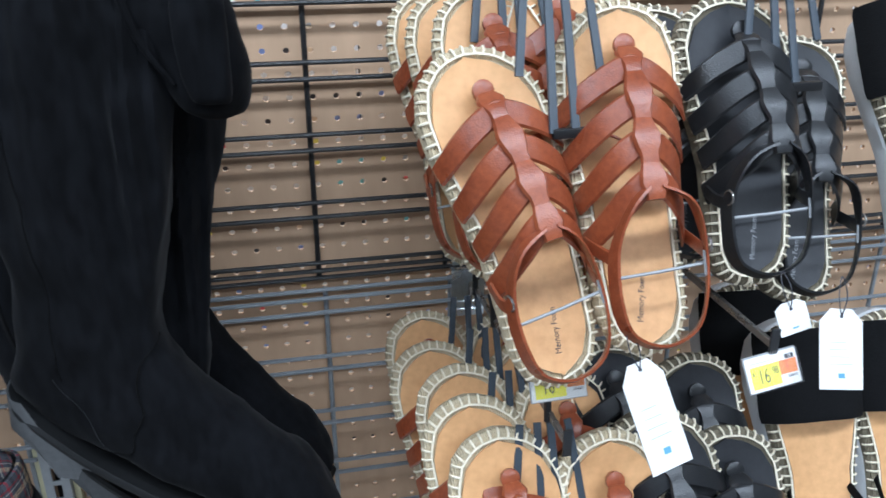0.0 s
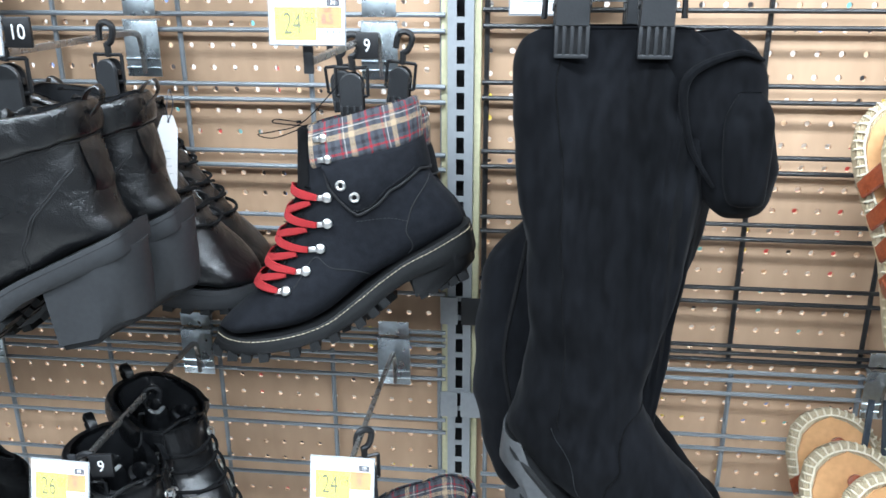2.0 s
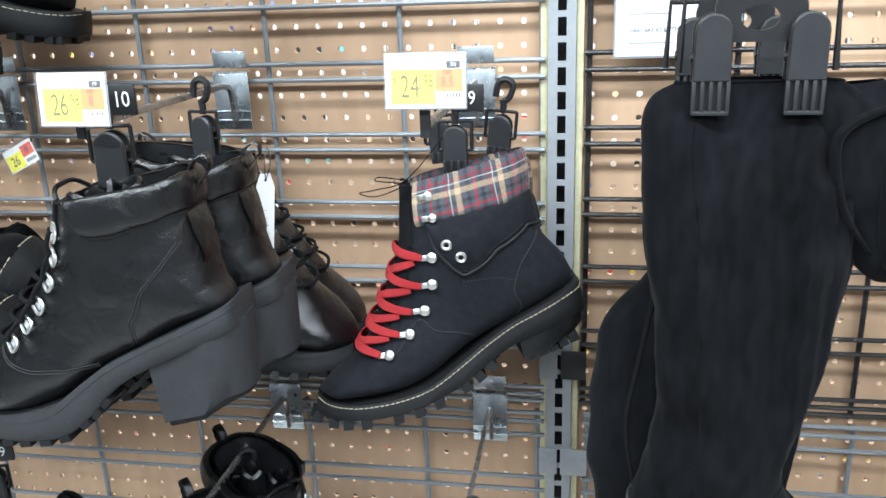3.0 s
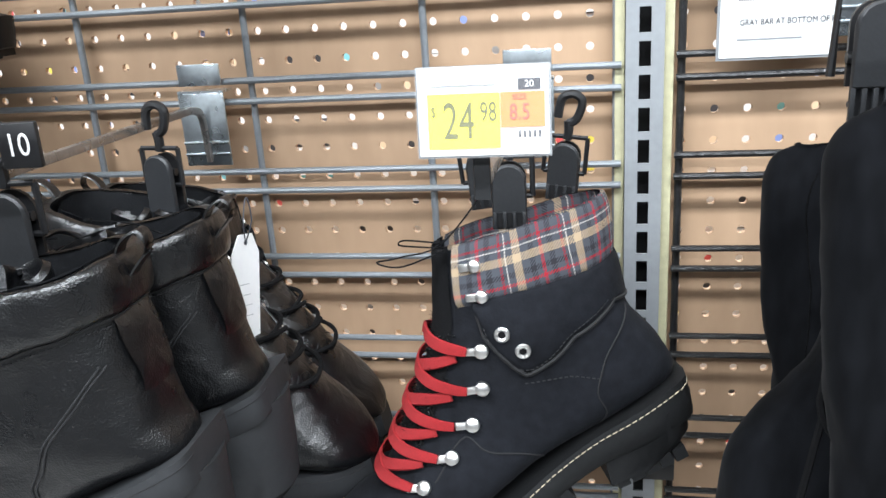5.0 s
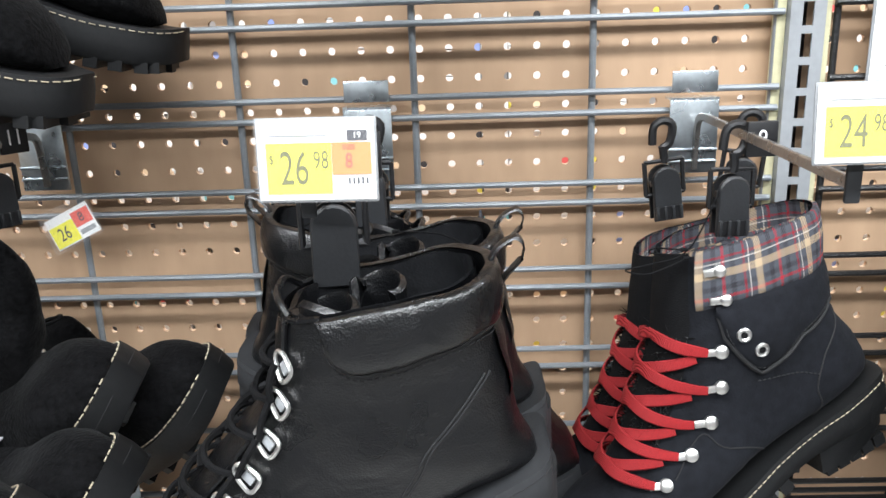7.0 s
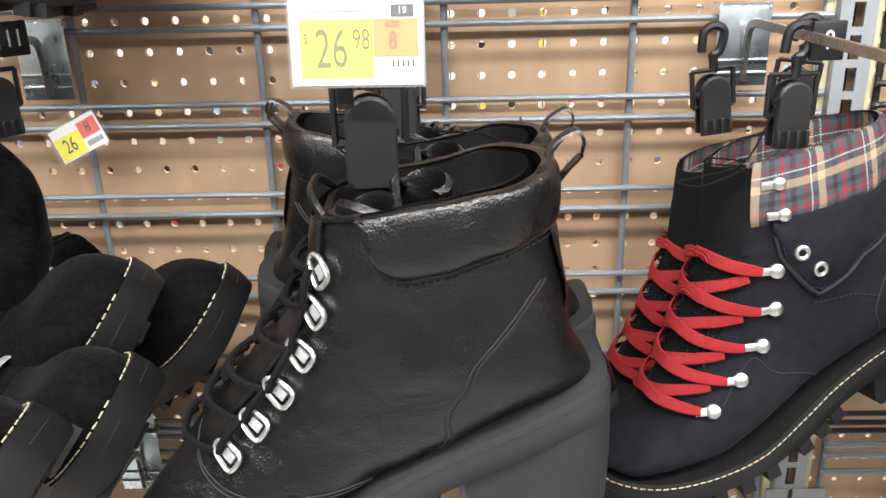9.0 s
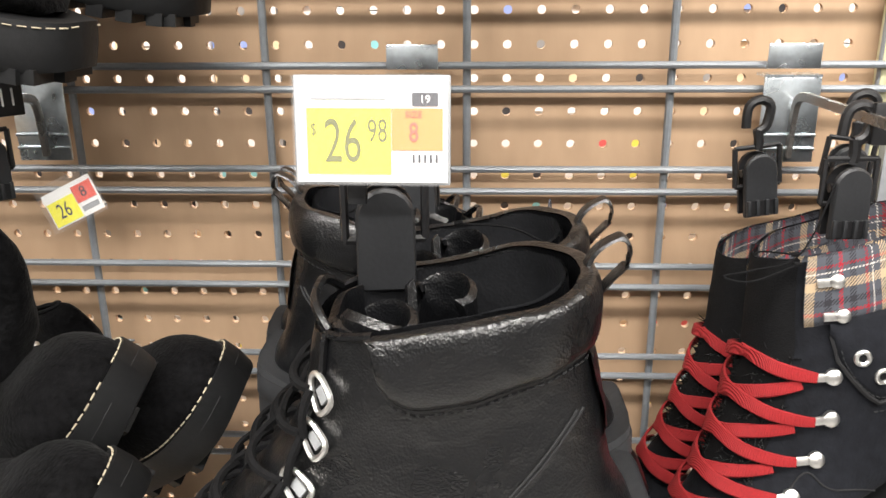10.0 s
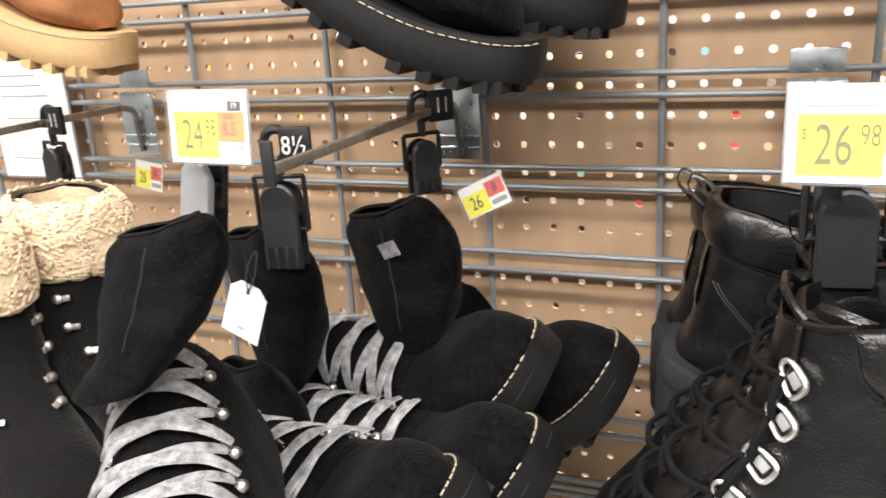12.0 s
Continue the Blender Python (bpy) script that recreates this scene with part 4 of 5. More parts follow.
# the low one with grey laces: its foot tipped up, and its slack shaft
LACED_RINGS = [(-76, -74, -78, -122, 12), (-44, -54, -62, -172, 32), (-10, -56, -22, -198, 37), (30, -70, 27, -182, 41), (70, -80, 72, -164, 45), (110, -78, 116, -144, 48), (150, -69, 160, -126, 45), (178, -70, 188, -113, 36), (194, -76, 200, -105, 25), (203, -83, 206, -98, 9)]
SLACK_RINGS = [(146, 26, 70, 20, 4, 52), (166, 18, 56, 10, 11, 48), (166, -8, 50, -14, 17, 44), (152, -40, 46, -40, 22, 36), (130, -70, 42, -70, 26, 26), (106, -94, 24, -94, 28, 14)]
LACED_SOLE = [(-78, -146, -72, -172, 15), (-64, -164, -56, -192, 33), (-18, -178, -11, -206, 40), (28, -160, 36, -188, 43), (70, -142, 78, -170, 48), (114, -122, 121, -150, 51), (160, -104, 165, -132, 48), (187, -91, 192, -119, 38), (200, -84, 205, -111, 26), (208, -79, 212, -105, 10)]
SUEDE_SOLE = [(-78, -50, -81, -78, 15), (-70, -55, -74, -84, 33), (-30, -77, -34, -104, 41), (20, -94, 18, -120, 43), (70, -107, 70, -134, 50), (118, -115, 120, -143, 48), (152, -116, 155, -143, 38), (170, -115, 173, -141, 29), (182, -113, 185, -138, 18), (187, -111, 190, -135, 6)]


def suede_boot(m, label, group, stitch=CREAM_THREAD, skin=None, rubber=None):
    skin, rubber = skin or SUEDE_DEEP, rubber or RUBBER
    t = thing("suede_boot", m, label, "boot", group)
    sh = Shell(UPRIGHT_RINGS, rumple=0.003, seed=31)
    part("upper", sh.patch(0.0, sh.last, nt=56, na=44), skin, t)
    part("lining", sh.patch(0.0, 2.6, nt=14, na=36, lift=-0.006), BLACK_CLOTH, t)
    part("tongue", sh.patch(0.9, 5.8, -0.6, 0.6, nt=30, na=12, lift=0.0012, edge=1), skin, t)
    bm, ka, kb = sole_shape(SUEDE_SOLE)
    sole = part("sole", bm, rubber, t, "thick rubber sole")
    part("tread", lugs(ka, kb, 0.36, 0.78, 8, 0.006, 0.010), rubber, sole)
    part("heel", heel_block([(-74, -80), (-76, -112), (-34, -126), (6, -132), (10, -116), (-32, -102)], 35), rubber, sole)
    for side in (1, -1):
        part("welt_stitching", dashes(welt_line(ka, kb, 0.0012, 0.10, side, 1, 39), 0.0044, 0.0022, 0.00042), stitch, sole, "pale welt stitching")
    return t


def laced_boot(m, label, group):
    """A black suede boot with its toe tipped up, zigzag grey laces and a slack shaft."""
    t = thing("laced_suede_boot", m, label, "boot", group)
    sh = Shell(LACED_RINGS, power=0.8, rumple=0.003, seed=31)
    part("foot", sh.patch(0.0, sh.last, nt=56, na=48), SUEDE_DEEP, t)
    slack = Shell(SLACK_RINGS, rumple=0.005, seed=61, drape=0.006)
    shaft = part("shaft", slack.patch(0.0, slack.last, nt=36, na=44), SUEDE_DEEP, t, "slack black suede shaft")
    part("shaft_rim", tube([slack.at(0.12, a, 0.0004) for a in [k * math.pi / 20 for k in range(40)]], 0.0016, 6, True), BLACK_CLOTH, shaft)
    seam_on(slack, -1, ((112, 14), (104, -20), (90, -60)), 0.0006, SEAM, shaft)
    mark = slack.at(1.6, -1.5, 0.0006)
    part("size_label", box(-0.010, 0.010, -0.0004, 0.0004, -0.006, 0.006, m=Matrix.Translation(mark) @ pose(0, 0, 0, -20, -8, 0)), GREY_LACE, shaft, "small grey woven label")
    part("tongue", sh.patch(1.3, 4.7, -0.62, 0.62, nt=30, na=12, lift=0.003, edge=1), SUEDE_DEEP, t)
    bm = bmesh.new()
    r = random.Random(17)
    for k in range(260):
        ang, tt = r.choice((-1, 1)) * r.uniform(0.3, 0.8), r.uniform(1.2, 4.2)
        p, nn = sh.at(tt, ang, 0.0005), sh.normal(tt, ang)
        d = (nn + Vector((r.uniform(-1, 1), r.uniform(-1, 1), r.uniform(-1, 1))) * 0.9).normalized()
        add_tube(bm, [p, p + d * r.uniform(0.003, 0.007)], lambda f: 0.0007 * (1 - 0.8 * f), 3)
    tagged(part("fleece_trim", bm, DARK_FLEECE, t, "black fluffy trim"), kind="stuff")
    rows = []
    for side in (1, -1):
        row = []
        for x, z in ((-16, -72), (12, -84), (40, -94), (66, -98), (90, -98)):
            tt, a = sh.find(x / 1000, z / 1000, side)
            row.append((tt, a))
            stud(sh, tt, a, side, t, 0.0036)
        rows.append(row)
    for i in range(5):
        for side, own, other in ((1, rows[0], rows[1]), (-1, rows[1], rows[0])):
            ta, aa = own[i]
            tb, ab = other[i - 1] if i else (own[0][0] - 0.5, -side * 0.2)
            pts, nn = lace_path(sh, ta, aa - 0.10 * side, tb + 0.15, ab + 0.16 * side, 0.0055 + 0.0014 * (side > 0), 18)
            part("lace", add_ribbon(bmesh.new(), pts, nn, lambda f: 0.0105 - 0.004 * abs(2 * f - 1) ** 3, 0.0016), GREY_LACE, t, "flat marled grey lace")
    bm, ka, kb = sole_shape(LACED_SOLE)
    sole = part("sole", bm, RUBBER, t, "thick black rubber sole")
    part("tread", lugs(ka, kb, 0.30, 0.70, 6, 0.005, 0.010), RUBBER, sole)
    for side in (1, -1):
        part("welt_stitching", dashes(welt_line(ka, kb, -0.0022, -0.05, side, 1, 39), 0.0046, 0.0022, 0.0006), CREAM_THREAD, sole, "cream welt stitching")
        part("sole_groove", tube(welt_line(ka, kb, 0.0006, 0.42, side, 1, 39), 0.0007, 4), SEAM, sole)
    return t


# ---- fittings ----
def display_arm(x, z, y_end=0.615, group="display arms"):
    """A zinc clip plate hung on a wire pair, with a flat steel bar that reaches out."""
    t = thing("display_arm", pose(x, 0, z), "zinc bracket with a flat steel arm hung on the wire grid", "display arm", group)
    bm = box(-0.0205, 0.0205, 0.9065, 0.9085, -0.066, -0.004, bevel=0.0006)
    add_box(bm, -0.0205, 0.0205, 0.9065, 0.926, -0.004, -0.002)
    add_box(bm, -0.0190, 0.0190, 0.9085, 0.9105, 0.002, 0.020, bevel=0.0006)
    for zz in (-0.046, -0.056):
        add_tube(bm, [(-0.0204, 0.906, zz), (0.0204, 0.906, zz)], 0.0014, 6)
    part("clip_plate", bm, ZINC, t, "bright zinc clip plate")
    path = spline([(0, 0.905, -0.062), (0, 0.902, -0.030), (0, 0.896, -0.018), (0, 0.880, -0.0145)], 10) + [Vector((0, y_end + 0.002, -0.0125))]
    part("arm", add_ribbon(bmesh.new(), path, [Vector((1, 0, 0))] * len(path), 0.0072, 0.0042), ARM_STEEL, t, "flat steel arm")
    part("end_stop", box(-0.004, 0.004, y_end, y_end + 0.003, -0.022, 0.004, bevel=0.001), GREY_PLASTIC, t)
    return t


def rounded(w, z0, z1, top=8):
    """Outline of a paddle with a round top, in x and z."""
    r = w / 2
    return [(-r, z0), (r, z0)] + [(r * math.cos(math.pi * k / top), z1 - r + r * math.sin(math.pi * k / top)) for k in range(top + 1)]


def clip_hanger(m, number="", group="clip hangers", ribs=True, wide=0.023, tall=0.044, grey=GREY_PLASTIC):
    """A black plastic shoe hanger: sleeve on the arm, size tab, open frame, and a sprung clip of two paddles."""
    t = thing("clip_hanger", m, "black plastic clip hanger with open frame" + (" and white size number " + number if number else ""), "hanger", group)
    part("sleeve", tube(spline([(-0.008, 0, -0.012), (-0.006, 0, 0.002), (0.002, 0, 0.006), (0.009, 0, 0.001), (0.006, 0, -0.012), (0, 0, -0.016)], 20), 0.0034, 8), BLACK_PLASTIC, t, "black plastic hook over the arm")
    if number:
        tab = part("size_tab", box(0.006, 0.028, -0.0070, -0.0025, -0.017, 0.008, bevel=0.0012), BLACK_PLASTIC, t, "black size tab")
        lettering("size_number", number, 0.0175, pose(0.017, -0.0073, -0.0045) @ FACE, PAPER, tab, "white size number " + number, 0.8)
    neck = spline([(0, 0, -0.014), (0.001, 0, -0.022), (0, 0, -0.028)], 6)
    part("neck", tube(neck, 0.0035, 8), BLACK_PLASTIC, t)
    w = wide * 0.68
    frame_path = [(-w, 0, -0.026), (w, 0, -0.026), (w, 0, -0.026 - tall * 0.62), (-w, 0, -0.026 - tall * 0.62)]
    bm = bmesh.new()
    for a, b in zip(frame_path, frame_path[1:] + frame_path[:1]):
        add_tube(bm, [a, b], 0.0019, 6)
    part("open_frame", bm, BLACK_PLASTIC, t)
    for s, mat in ((-1, grey), (1, BLACK_PLASTIC)):
        out = rounded(wide, -0.030 - tall, -0.030)
        bm = add_prism(bmesh.new(), out, 0, 0.0042, 0.0014)
        bmesh.ops.transform(bm, matrix=pose(0, s * 0.004, 0, 90 if s < 0 else 90, 0, 0 if s < 0 else 180), verts=bm.verts)
        paddle = part("clip_paddle", bm, mat, t, "dark grey clip paddle")
        if ribs and s < 0:
            for k in range(4):
                xx = -wide * 0.42 + k * wide * 0.28
                part("rib", box(xx - 0.0012, xx + 0.0012, -0.0105, -0.0078, -0.029 - tall, -0.0300 - tall * 0.72, bevel=0.0004), mat, paddle)
            # black backing puts the shade between the ribs into the colour
            part("rib_shade", box(-wide * 0.40, wide * 0.40, -0.0088, -0.0078, -0.0285 - tall, -0.0305 - tall * 0.72), BLACK_PLASTIC, paddle)
    part("spring", tube([(-wide * 0.5, 0, -0.026 - tall * 0.40), (wide * 0.5, 0, -0.026 - tall * 0.40)], 0.0030, 8), BLACK_PLASTIC, t)
    return t


def boot_hanger(m, group="wide boot hangers"):
    """A wide black hanger: a plate with an oval hole, an open frame, and two sprung clips with ribbed jaws."""
    t = thing("boot_hanger", m, "wide black plastic boot hanger with two ribbed clips", "hanger", group)
    bm = bmesh.new()
    add_tube(bm, [(-0.052, 0.004, -0.040), (-0.050, 0.004, 0.012), (0.050, 0.004, 0.012), (0.052, 0.004, -0.040)], 0.0026, 8)
    part("open_frame", bm, BLACK_PLASTIC, t)
    bm = bmesh.new()
    n = 24
    for y in (0.001, 0.005):
        for k in range(n):
            q = 2 * math.pi * k / n
            c, e = math.cos(q), math.sin(q)
            bm.verts.new((0.013 * c, y, -0.004 + 0.0085 * e))
            k2 = max(abs(c) / 0.030, abs(e) / 0.016)
            bm.verts.new((c / k2, y, -0.004 + e / k2))
    bm.verts.ensure_lookup_table()
    v = bm.verts
    for k in range(n):
        a, b = 2 * k, 2 * ((k + 1) % n)
        for quad in ((a, b, b + 1, a + 1), (2 * n + a, 2 * n + a + 1, 2 * n + b + 1, 2 * n + b), (a, 2 * n + a, 2 * n + b, b), (a + 1, b + 1, 2 * n + b + 1, 2 * n + a + 1)):
            bm.faces.new([v[i] for i in quad])
    part("plate", bm, BLACK_PLASTIC, t, "flat plate with an oval hole", smooth=False)
    part("neck", tube(spline([(0, 0.003, 0.012), (0.002, 0.003, 0.022), (0, 0.003, 0.032)], 8), 0.0042, 8), BLACK_PLASTIC, t)
    for x in (-0.031, 0.031):
        for s, mat in ((-1, GREY_PLASTIC), (1, BLACK_PLASTIC)):
            bm = add_prism(bmesh.new(), rounded(0.0255, -0.046, 0.0), 0, 0.0046, 0.0014)
            bmesh.ops.transform(bm, matrix=pose(x, s * 0.004, 0, 90, 0, 0 if s < 0 else 180), verts=bm.verts)
            paddle = part("clip_paddle", bm, mat, t, "dark grey clip paddle")
            if s < 0:
                part("jaw_bar", box(x - 0.0128, x + 0.0128, -0.0080, -0.0040, -0.069, -0.066, bevel=0.0006), mat, paddle)
                for k in range(5):
                    xx = x - 0.0116 + k * 0.0058
                    part("rib", box(xx - 0.0014, xx + 0.0014, -0.0080, -0.0050, -0.0665, -0.045, bevel=0.0004), mat, paddle)
                part("jaw_back", box(x - 0.0124, x + 0.0124, -0.0050, -0.0030, -0.0665, -0.045), BLACK_PLASTIC, paddle)
        part("spring", tube([(x - 0.014, 0.002, -0.030), (x + 0.014, 0.002, -0.030)], 0.0034, 8), BLACK_PLASTIC, t)
    return t


def price_card(m, price, cents, size, group, w=0.057, h=0.040, extra="19", size_col=RED_PRINT):
    """A printed price card in a clear holder at the end of an arm."""
    t = thing("price_card", m, "white price card with yellow and orange fields in clear holder", "price card", group)
    part("paper", box(-w / 2, w / 2, 0.0004, 0.0012, -h / 2, h / 2), PAPER, t, smooth=False)
    part("price_field", box(-w * 0.43, w * 0.13, -0.0000, 0.0003, -h * 0.42, h * 0.23), YELLOW, t, "yellow price field")
    part("size_field", box(w * 0.135, w * 0.47, -0.0000, 0.0003, -h * 0.18, h * 0.23), ORANGE, t, "orange size field")
    part("code_box", box(w * 0.27, w * 0.44, -0.0000, 0.0003, h * 0.25, h * 0.38), INK, t)
    lettering("code", extra, h * 0.11, pose(w * 0.355, -0.0002, h * 0.315) @ FACE, PAPER, t)
    lettering("price", price, h * 0.62, pose(-w * 0.19, -0.0002, -h * 0.11) @ FACE, PALE_INK, t, "", 0.62)
    lettering("cents", cents, h * 0.33, pose(w * 0.04, -0.0002, h * 0.0) @ FACE, PALE_INK, t, "", 0.62)
    lettering("currency", "$", h * 0.17, pose(-w * 0.385, -0.0002, h * 0.02) @ FACE, PALE_INK, t, "", 0.7)
    lettering("size", size, h * 0.27, pose(w * 0.28, -0.0002, -h * 0.01) @ FACE, size_col, t, "", 0.75)
    lettering("size_word", "SIZE", h * 0.09, pose(w * 0.28, -0.0002, h * 0.17) @ FACE, size_col, t)
    bm = bmesh.new()
    for k in range(5):
        add_box(bm, w * (0.27 + 0.038 * k), w * (0.285 + 0.038 * k), 0, 0.0003, -h * 0.30, -h * 0.22)
    part("barcode", bm, INK, t, smooth=False)
    part("small_print", box(-w * 0.40, w * 0.10, 0, 0.0003, h * 0.315, h * 0.33), PALE_PLASTIC, t)
    holder = part("holder", box(-w * 0.52, w * 0.52, 0.0014, 0.0026, -h * 0.53, h * 0.55, bevel=0.0008), PALE_PLASTIC, t, "pale plastic card holder")
    film = part("film", box(-w * 0.52, w * 0.52, -0.0016, -0.0009, -h * 0.53, h * 0.55), FILM, t, "clear plastic film")
    film.visible_shadow = False
    return t


def small_tag(m, price, group):
    """A small price strip in a clear sleeve, hung askew."""
    t = thing("price_tag", m, "small yellow and red price tag in clear sleeve", "price tag", group)
    part("paper", box(-0.021, 0.021, 0.0004, 0.0010, -0.0135, 0.0135), PAPER, t, smooth=False)
    part("price_field", box(-0.020, 0.003, 0, 0.0003, -0.0125, 0.006), YELLOW, t, "yellow field")
    part("size_field", box(0.0035, 0.020, 0, 0.0003, -0.003, 0.010), RED_PRINT, t, "red field")
    lettering("price", price, 0.016, pose(-0.0085, -0.0002, -0.003) @ FACE, INK, t, "", 0.7)
    lettering("size", "8", 0.011, pose(0.0115, -0.0002, 0.0035) @ FACE, INK, t)
    part("small_print", box(0.005, 0.019, 0, 0.0003, -0.010, -0.006), PALE_PLASTIC, t)
    film = part("sleeve", box(-0.024, 0.024, -0.0012, -0.0008, -0.0160, 0.020), FILM, t, "clear plastic sleeve")
    film.visible_shadow = False
    return t


def notice(x0, x1, z0, z1, words=""):
    t = thing("paper_notice", pose((x0 + x1) / 2, 0.911, (z0 + z1) / 2), "white printed paper notice clipped to the wire grid", "notice", "paper notices")
    w, h = (x1 - x0) / 2, (z1 - z0) / 2
    part("sheet", box(-w, w, 0, 0.0006, -h, h), PAPER, t, smooth=False)
    part("frame", box(-w - 0.002, w + 0.002, 0.0008, 0.0018, -h - 0.002, h + 0.002), PALE_PLASTIC, t)
    for k, f in enumerate((0.62, 0.46, 0.30, -0.05, -0.70)):
        part("text_line", box(-w * 0.7, w * (0.3 + 0.12 * (k % 3)), -0.0003, -0.0001, h * f - 0.0006, h * f + 0.0006), PALE_PLASTIC, t)
    if words:
        lettering("text", words, 0.0062, pose(w * 0.28, -0.0004, -h * 0.42) @ FACE, INK, t, "", 0.82)
    return t


ROW_Z = 1.546
ARM_X = {"hiker": -0.364, "block": -0.640, "suede": -0.924, "sherpa": -1.276}
for x in ARM_X.values():
    display_arm(x, ROW_Z)
LOW_Z = 1.162
for x in (-0.356, -0.614, -0.905):
    display_arm(x, LOW_Z, 0.61)
display_arm(-0.118, ROW_Z + 0.085, 0.64)
display_arm(0.226, ROW_Z + 0.01, 0.62)
display_arm(0.232, 1.150, 0.56)
display_arm(0.47, ROW_Z, 0.60)
display_arm(0.396, 1.236, 0.540)

price_card(pose(-0.361, 0.606, 1.566, -6, 0, 1), "24", "98", "8.5", "price cards", extra="20", h=0.037)
price_card(pose(-0.631, 0.598, 1.557, -5, 0, -2), "26", "98", "8", "price cards", h=0.038)
price_card(pose(-0.966, 0.622, 1.556, -5, 0, -4), "24", "98", "8.5", "price cards")
price_card(pose(-0.350, 0.600, 1.165, -14, 0, 0), "24", "98", "9", "price cards")
price_card(pose(-0.622, 0.598, 1.143, -14, 0, -2), "26", "98", "9", "price cards")
small_tag(pose(-0.889, 0.868, 1.457, -8, -26, 0), "26", "price tags")
small_tag(pose(-1.235, 0.862, 1.468, -8, 4, -14), "26", "price tags")
notice(-0.220, -0.138, 1.552, 1.640, "GRAY BAR AT BOTTOM OF PRICE")
notice(-1.485, -1.374, 1.452, 1.590)

# ---- boots on the arms ----
def facing(x, y, z, yaw):
    return pose(x, y, z, 0, 0, yaw)


h1 = hiker_boot(pose(-0.364, 0.776, 1.390, 8, 0, 194), "charcoal nubuck boot with tartan cuff and red laces", "tartan cuffed boots")
copy_thing(h1, pose(-0.366, 0.846, 1.368, 4, 0, 190))
clip_hanger(pose(-0.369, 0.785, ROW_Z - 0.012, 0, 0, 4), "9")
clip_hanger(pose(-0.402, 0.862, ROW_Z - 0.020, 0, -6, 6))
clip_hanger(pose(-0.330, 0.868, ROW_Z - 0.016, 0, 6, -6))

b1 = block_boot(facing(-0.600, 0.607, 1.450, 181), "black grained leather ankle boot with block heel and silver lace loops", "block heeled boots")
copy_thing(b1, facing(-0.594, 0.692, 1.443, 181))
copy_thing(b1, facing(-0.646, 0.776, 1.436, 0))
copy_thing(b1, facing(-0.662, 0.860, 1.421, 2))
clip_hanger(pose(-0.632, 0.642, ROW_Z + 0.010, 0, 0, 8), "10", ribs=False, wide=0.026, tall=0.047)
clip_hanger(pose(-0.628, 0.805, ROW_Z - 0.004, 0, 0, -8), ribs=False)

tall_boot(facing(-0.099, 0.650, 1.221, 0), "tall black suede boot with folded cuff, hung by clips", "tall suede boots")
CORDS = (((-96, -30, 347), (-112, -44, 317), (-124, -50, 271), (-104, -56, 237), (-82, -58, 183), (-84, -58, 135), (-92, -58, 105), (-80, -58, 99)),
         ((-118, -46, 275), (-128, -50, 205), (-134, -50, 145), (-122, -50, 85), (-108, -48, 35)))
tall_boot(pose(-0.094, 0.742, 1.113, 0, 3, 10), "tall black suede boot with sagging shaft and tie cords", "tall suede boots", SAG_RINGS, CORDS, False)
tall_boot(pose(-0.088, 0.838, 1.158, 0, 0, -20), "tall plain black suede boot hung close to the grid", "tall suede boots", cuffed=False)
for y, z in ((0.634, 1.606), (0.738, 1.598)):
    boot_hanger(pose(-0.1325, y, z))

s1 = laced_boot(pose(-1.032, 0.767, 1.398, 32, -15, -20), "black suede ankle boot with marled grey laces", "grey laced suede boots")


def laced_copy(m, sag):
    """Another such boot, its slack shaft fallen to its own side."""
    ob = copy_thing(s1, m)
    for child in ob.children:
        if child.name.startswith("shaft"):
            child.matrix_basis = sag
            for mark in child.children:
                if mark.name.startswith("size_label"):
                    bpy.data.objects.remove(mark)
    return ob


laced_copy(pose(-0.986, 0.830, 1.372, 30, -15, -20), pose(-0.10, 0, -0.07))
laced_copy(pose(-1.012, 0.706, 1.362, 30, -15, -22), pose(-0.104, 0.010, 0.058))
laced_copy(pose(-1.034, 0.638, 1.374, 30, -15, -26), pose(-0.15, 0.0, -0.06))
laced_copy(pose(-1.000, 0.550, 1.470, 18, 5, -60), pose(0, -0.05, 0.016, 0, 0, 60) @ Matrix.Diagonal((0.78, 1, 0.55, 1)))
clip_hanger(pose(-0.930, 0.840, ROW_Z - 0.006, 0, 0, 50), "11")
clip_hanger(pose(-0.975, 0.700, ROW_Z - 0.010, 0, 0, 10), "8½", wide=0.026, tall=0.060)
clip_hanger(pose(-0.986, 0.648, ROW_Z + 0.016, 0, 14, -14), "", "clip hangers", False, 0.028, 0.050, PALE_PLASTIC)

u1 = suede_boot(pose(-0.944, 0.750, 1.752, 0, 17, -4), "black suede boot with white stitched lugged sole", "upper row boots")
copy_thing(u1, pose(-0.922, 0.845, 1.768, 0, 14, 4))
copy_thing(u1, facing(-0.640, 0.780, 1.790, 0))
suede_boot(pose(-1.285, 0.760, 1.768, 0, 17, 0), "brown nubuck boot with gum rubber sole", "upper row boots", CREAM_THREAD, BROWN_SUEDE, GUM)

# the arms that carry the upper row
for x, y in ((-0.640, 0.780), (-0.944, 0.750), (-1.265, 0.760)):
    display_arm(x, ROW_Z + 0.393, 0.62)
    clip_hanger(pose(x + 0.004, y, ROW_Z + 0.393, 0, 0, 0))


# ---- sandals ----
HALF = [(0.0, 0.0), (0.012, 0.0150), (0.045, 0.0280), (0.12, 0.0360), (0.26, 0.0375), (0.42, 0.0390), (0.58, 0.0470), (0.72, 0.0530), (0.83, 0.0525), (0.92, 0.0430), (0.97, 0.0280), (0.992, 0.0135), (1.0, 0.0)]


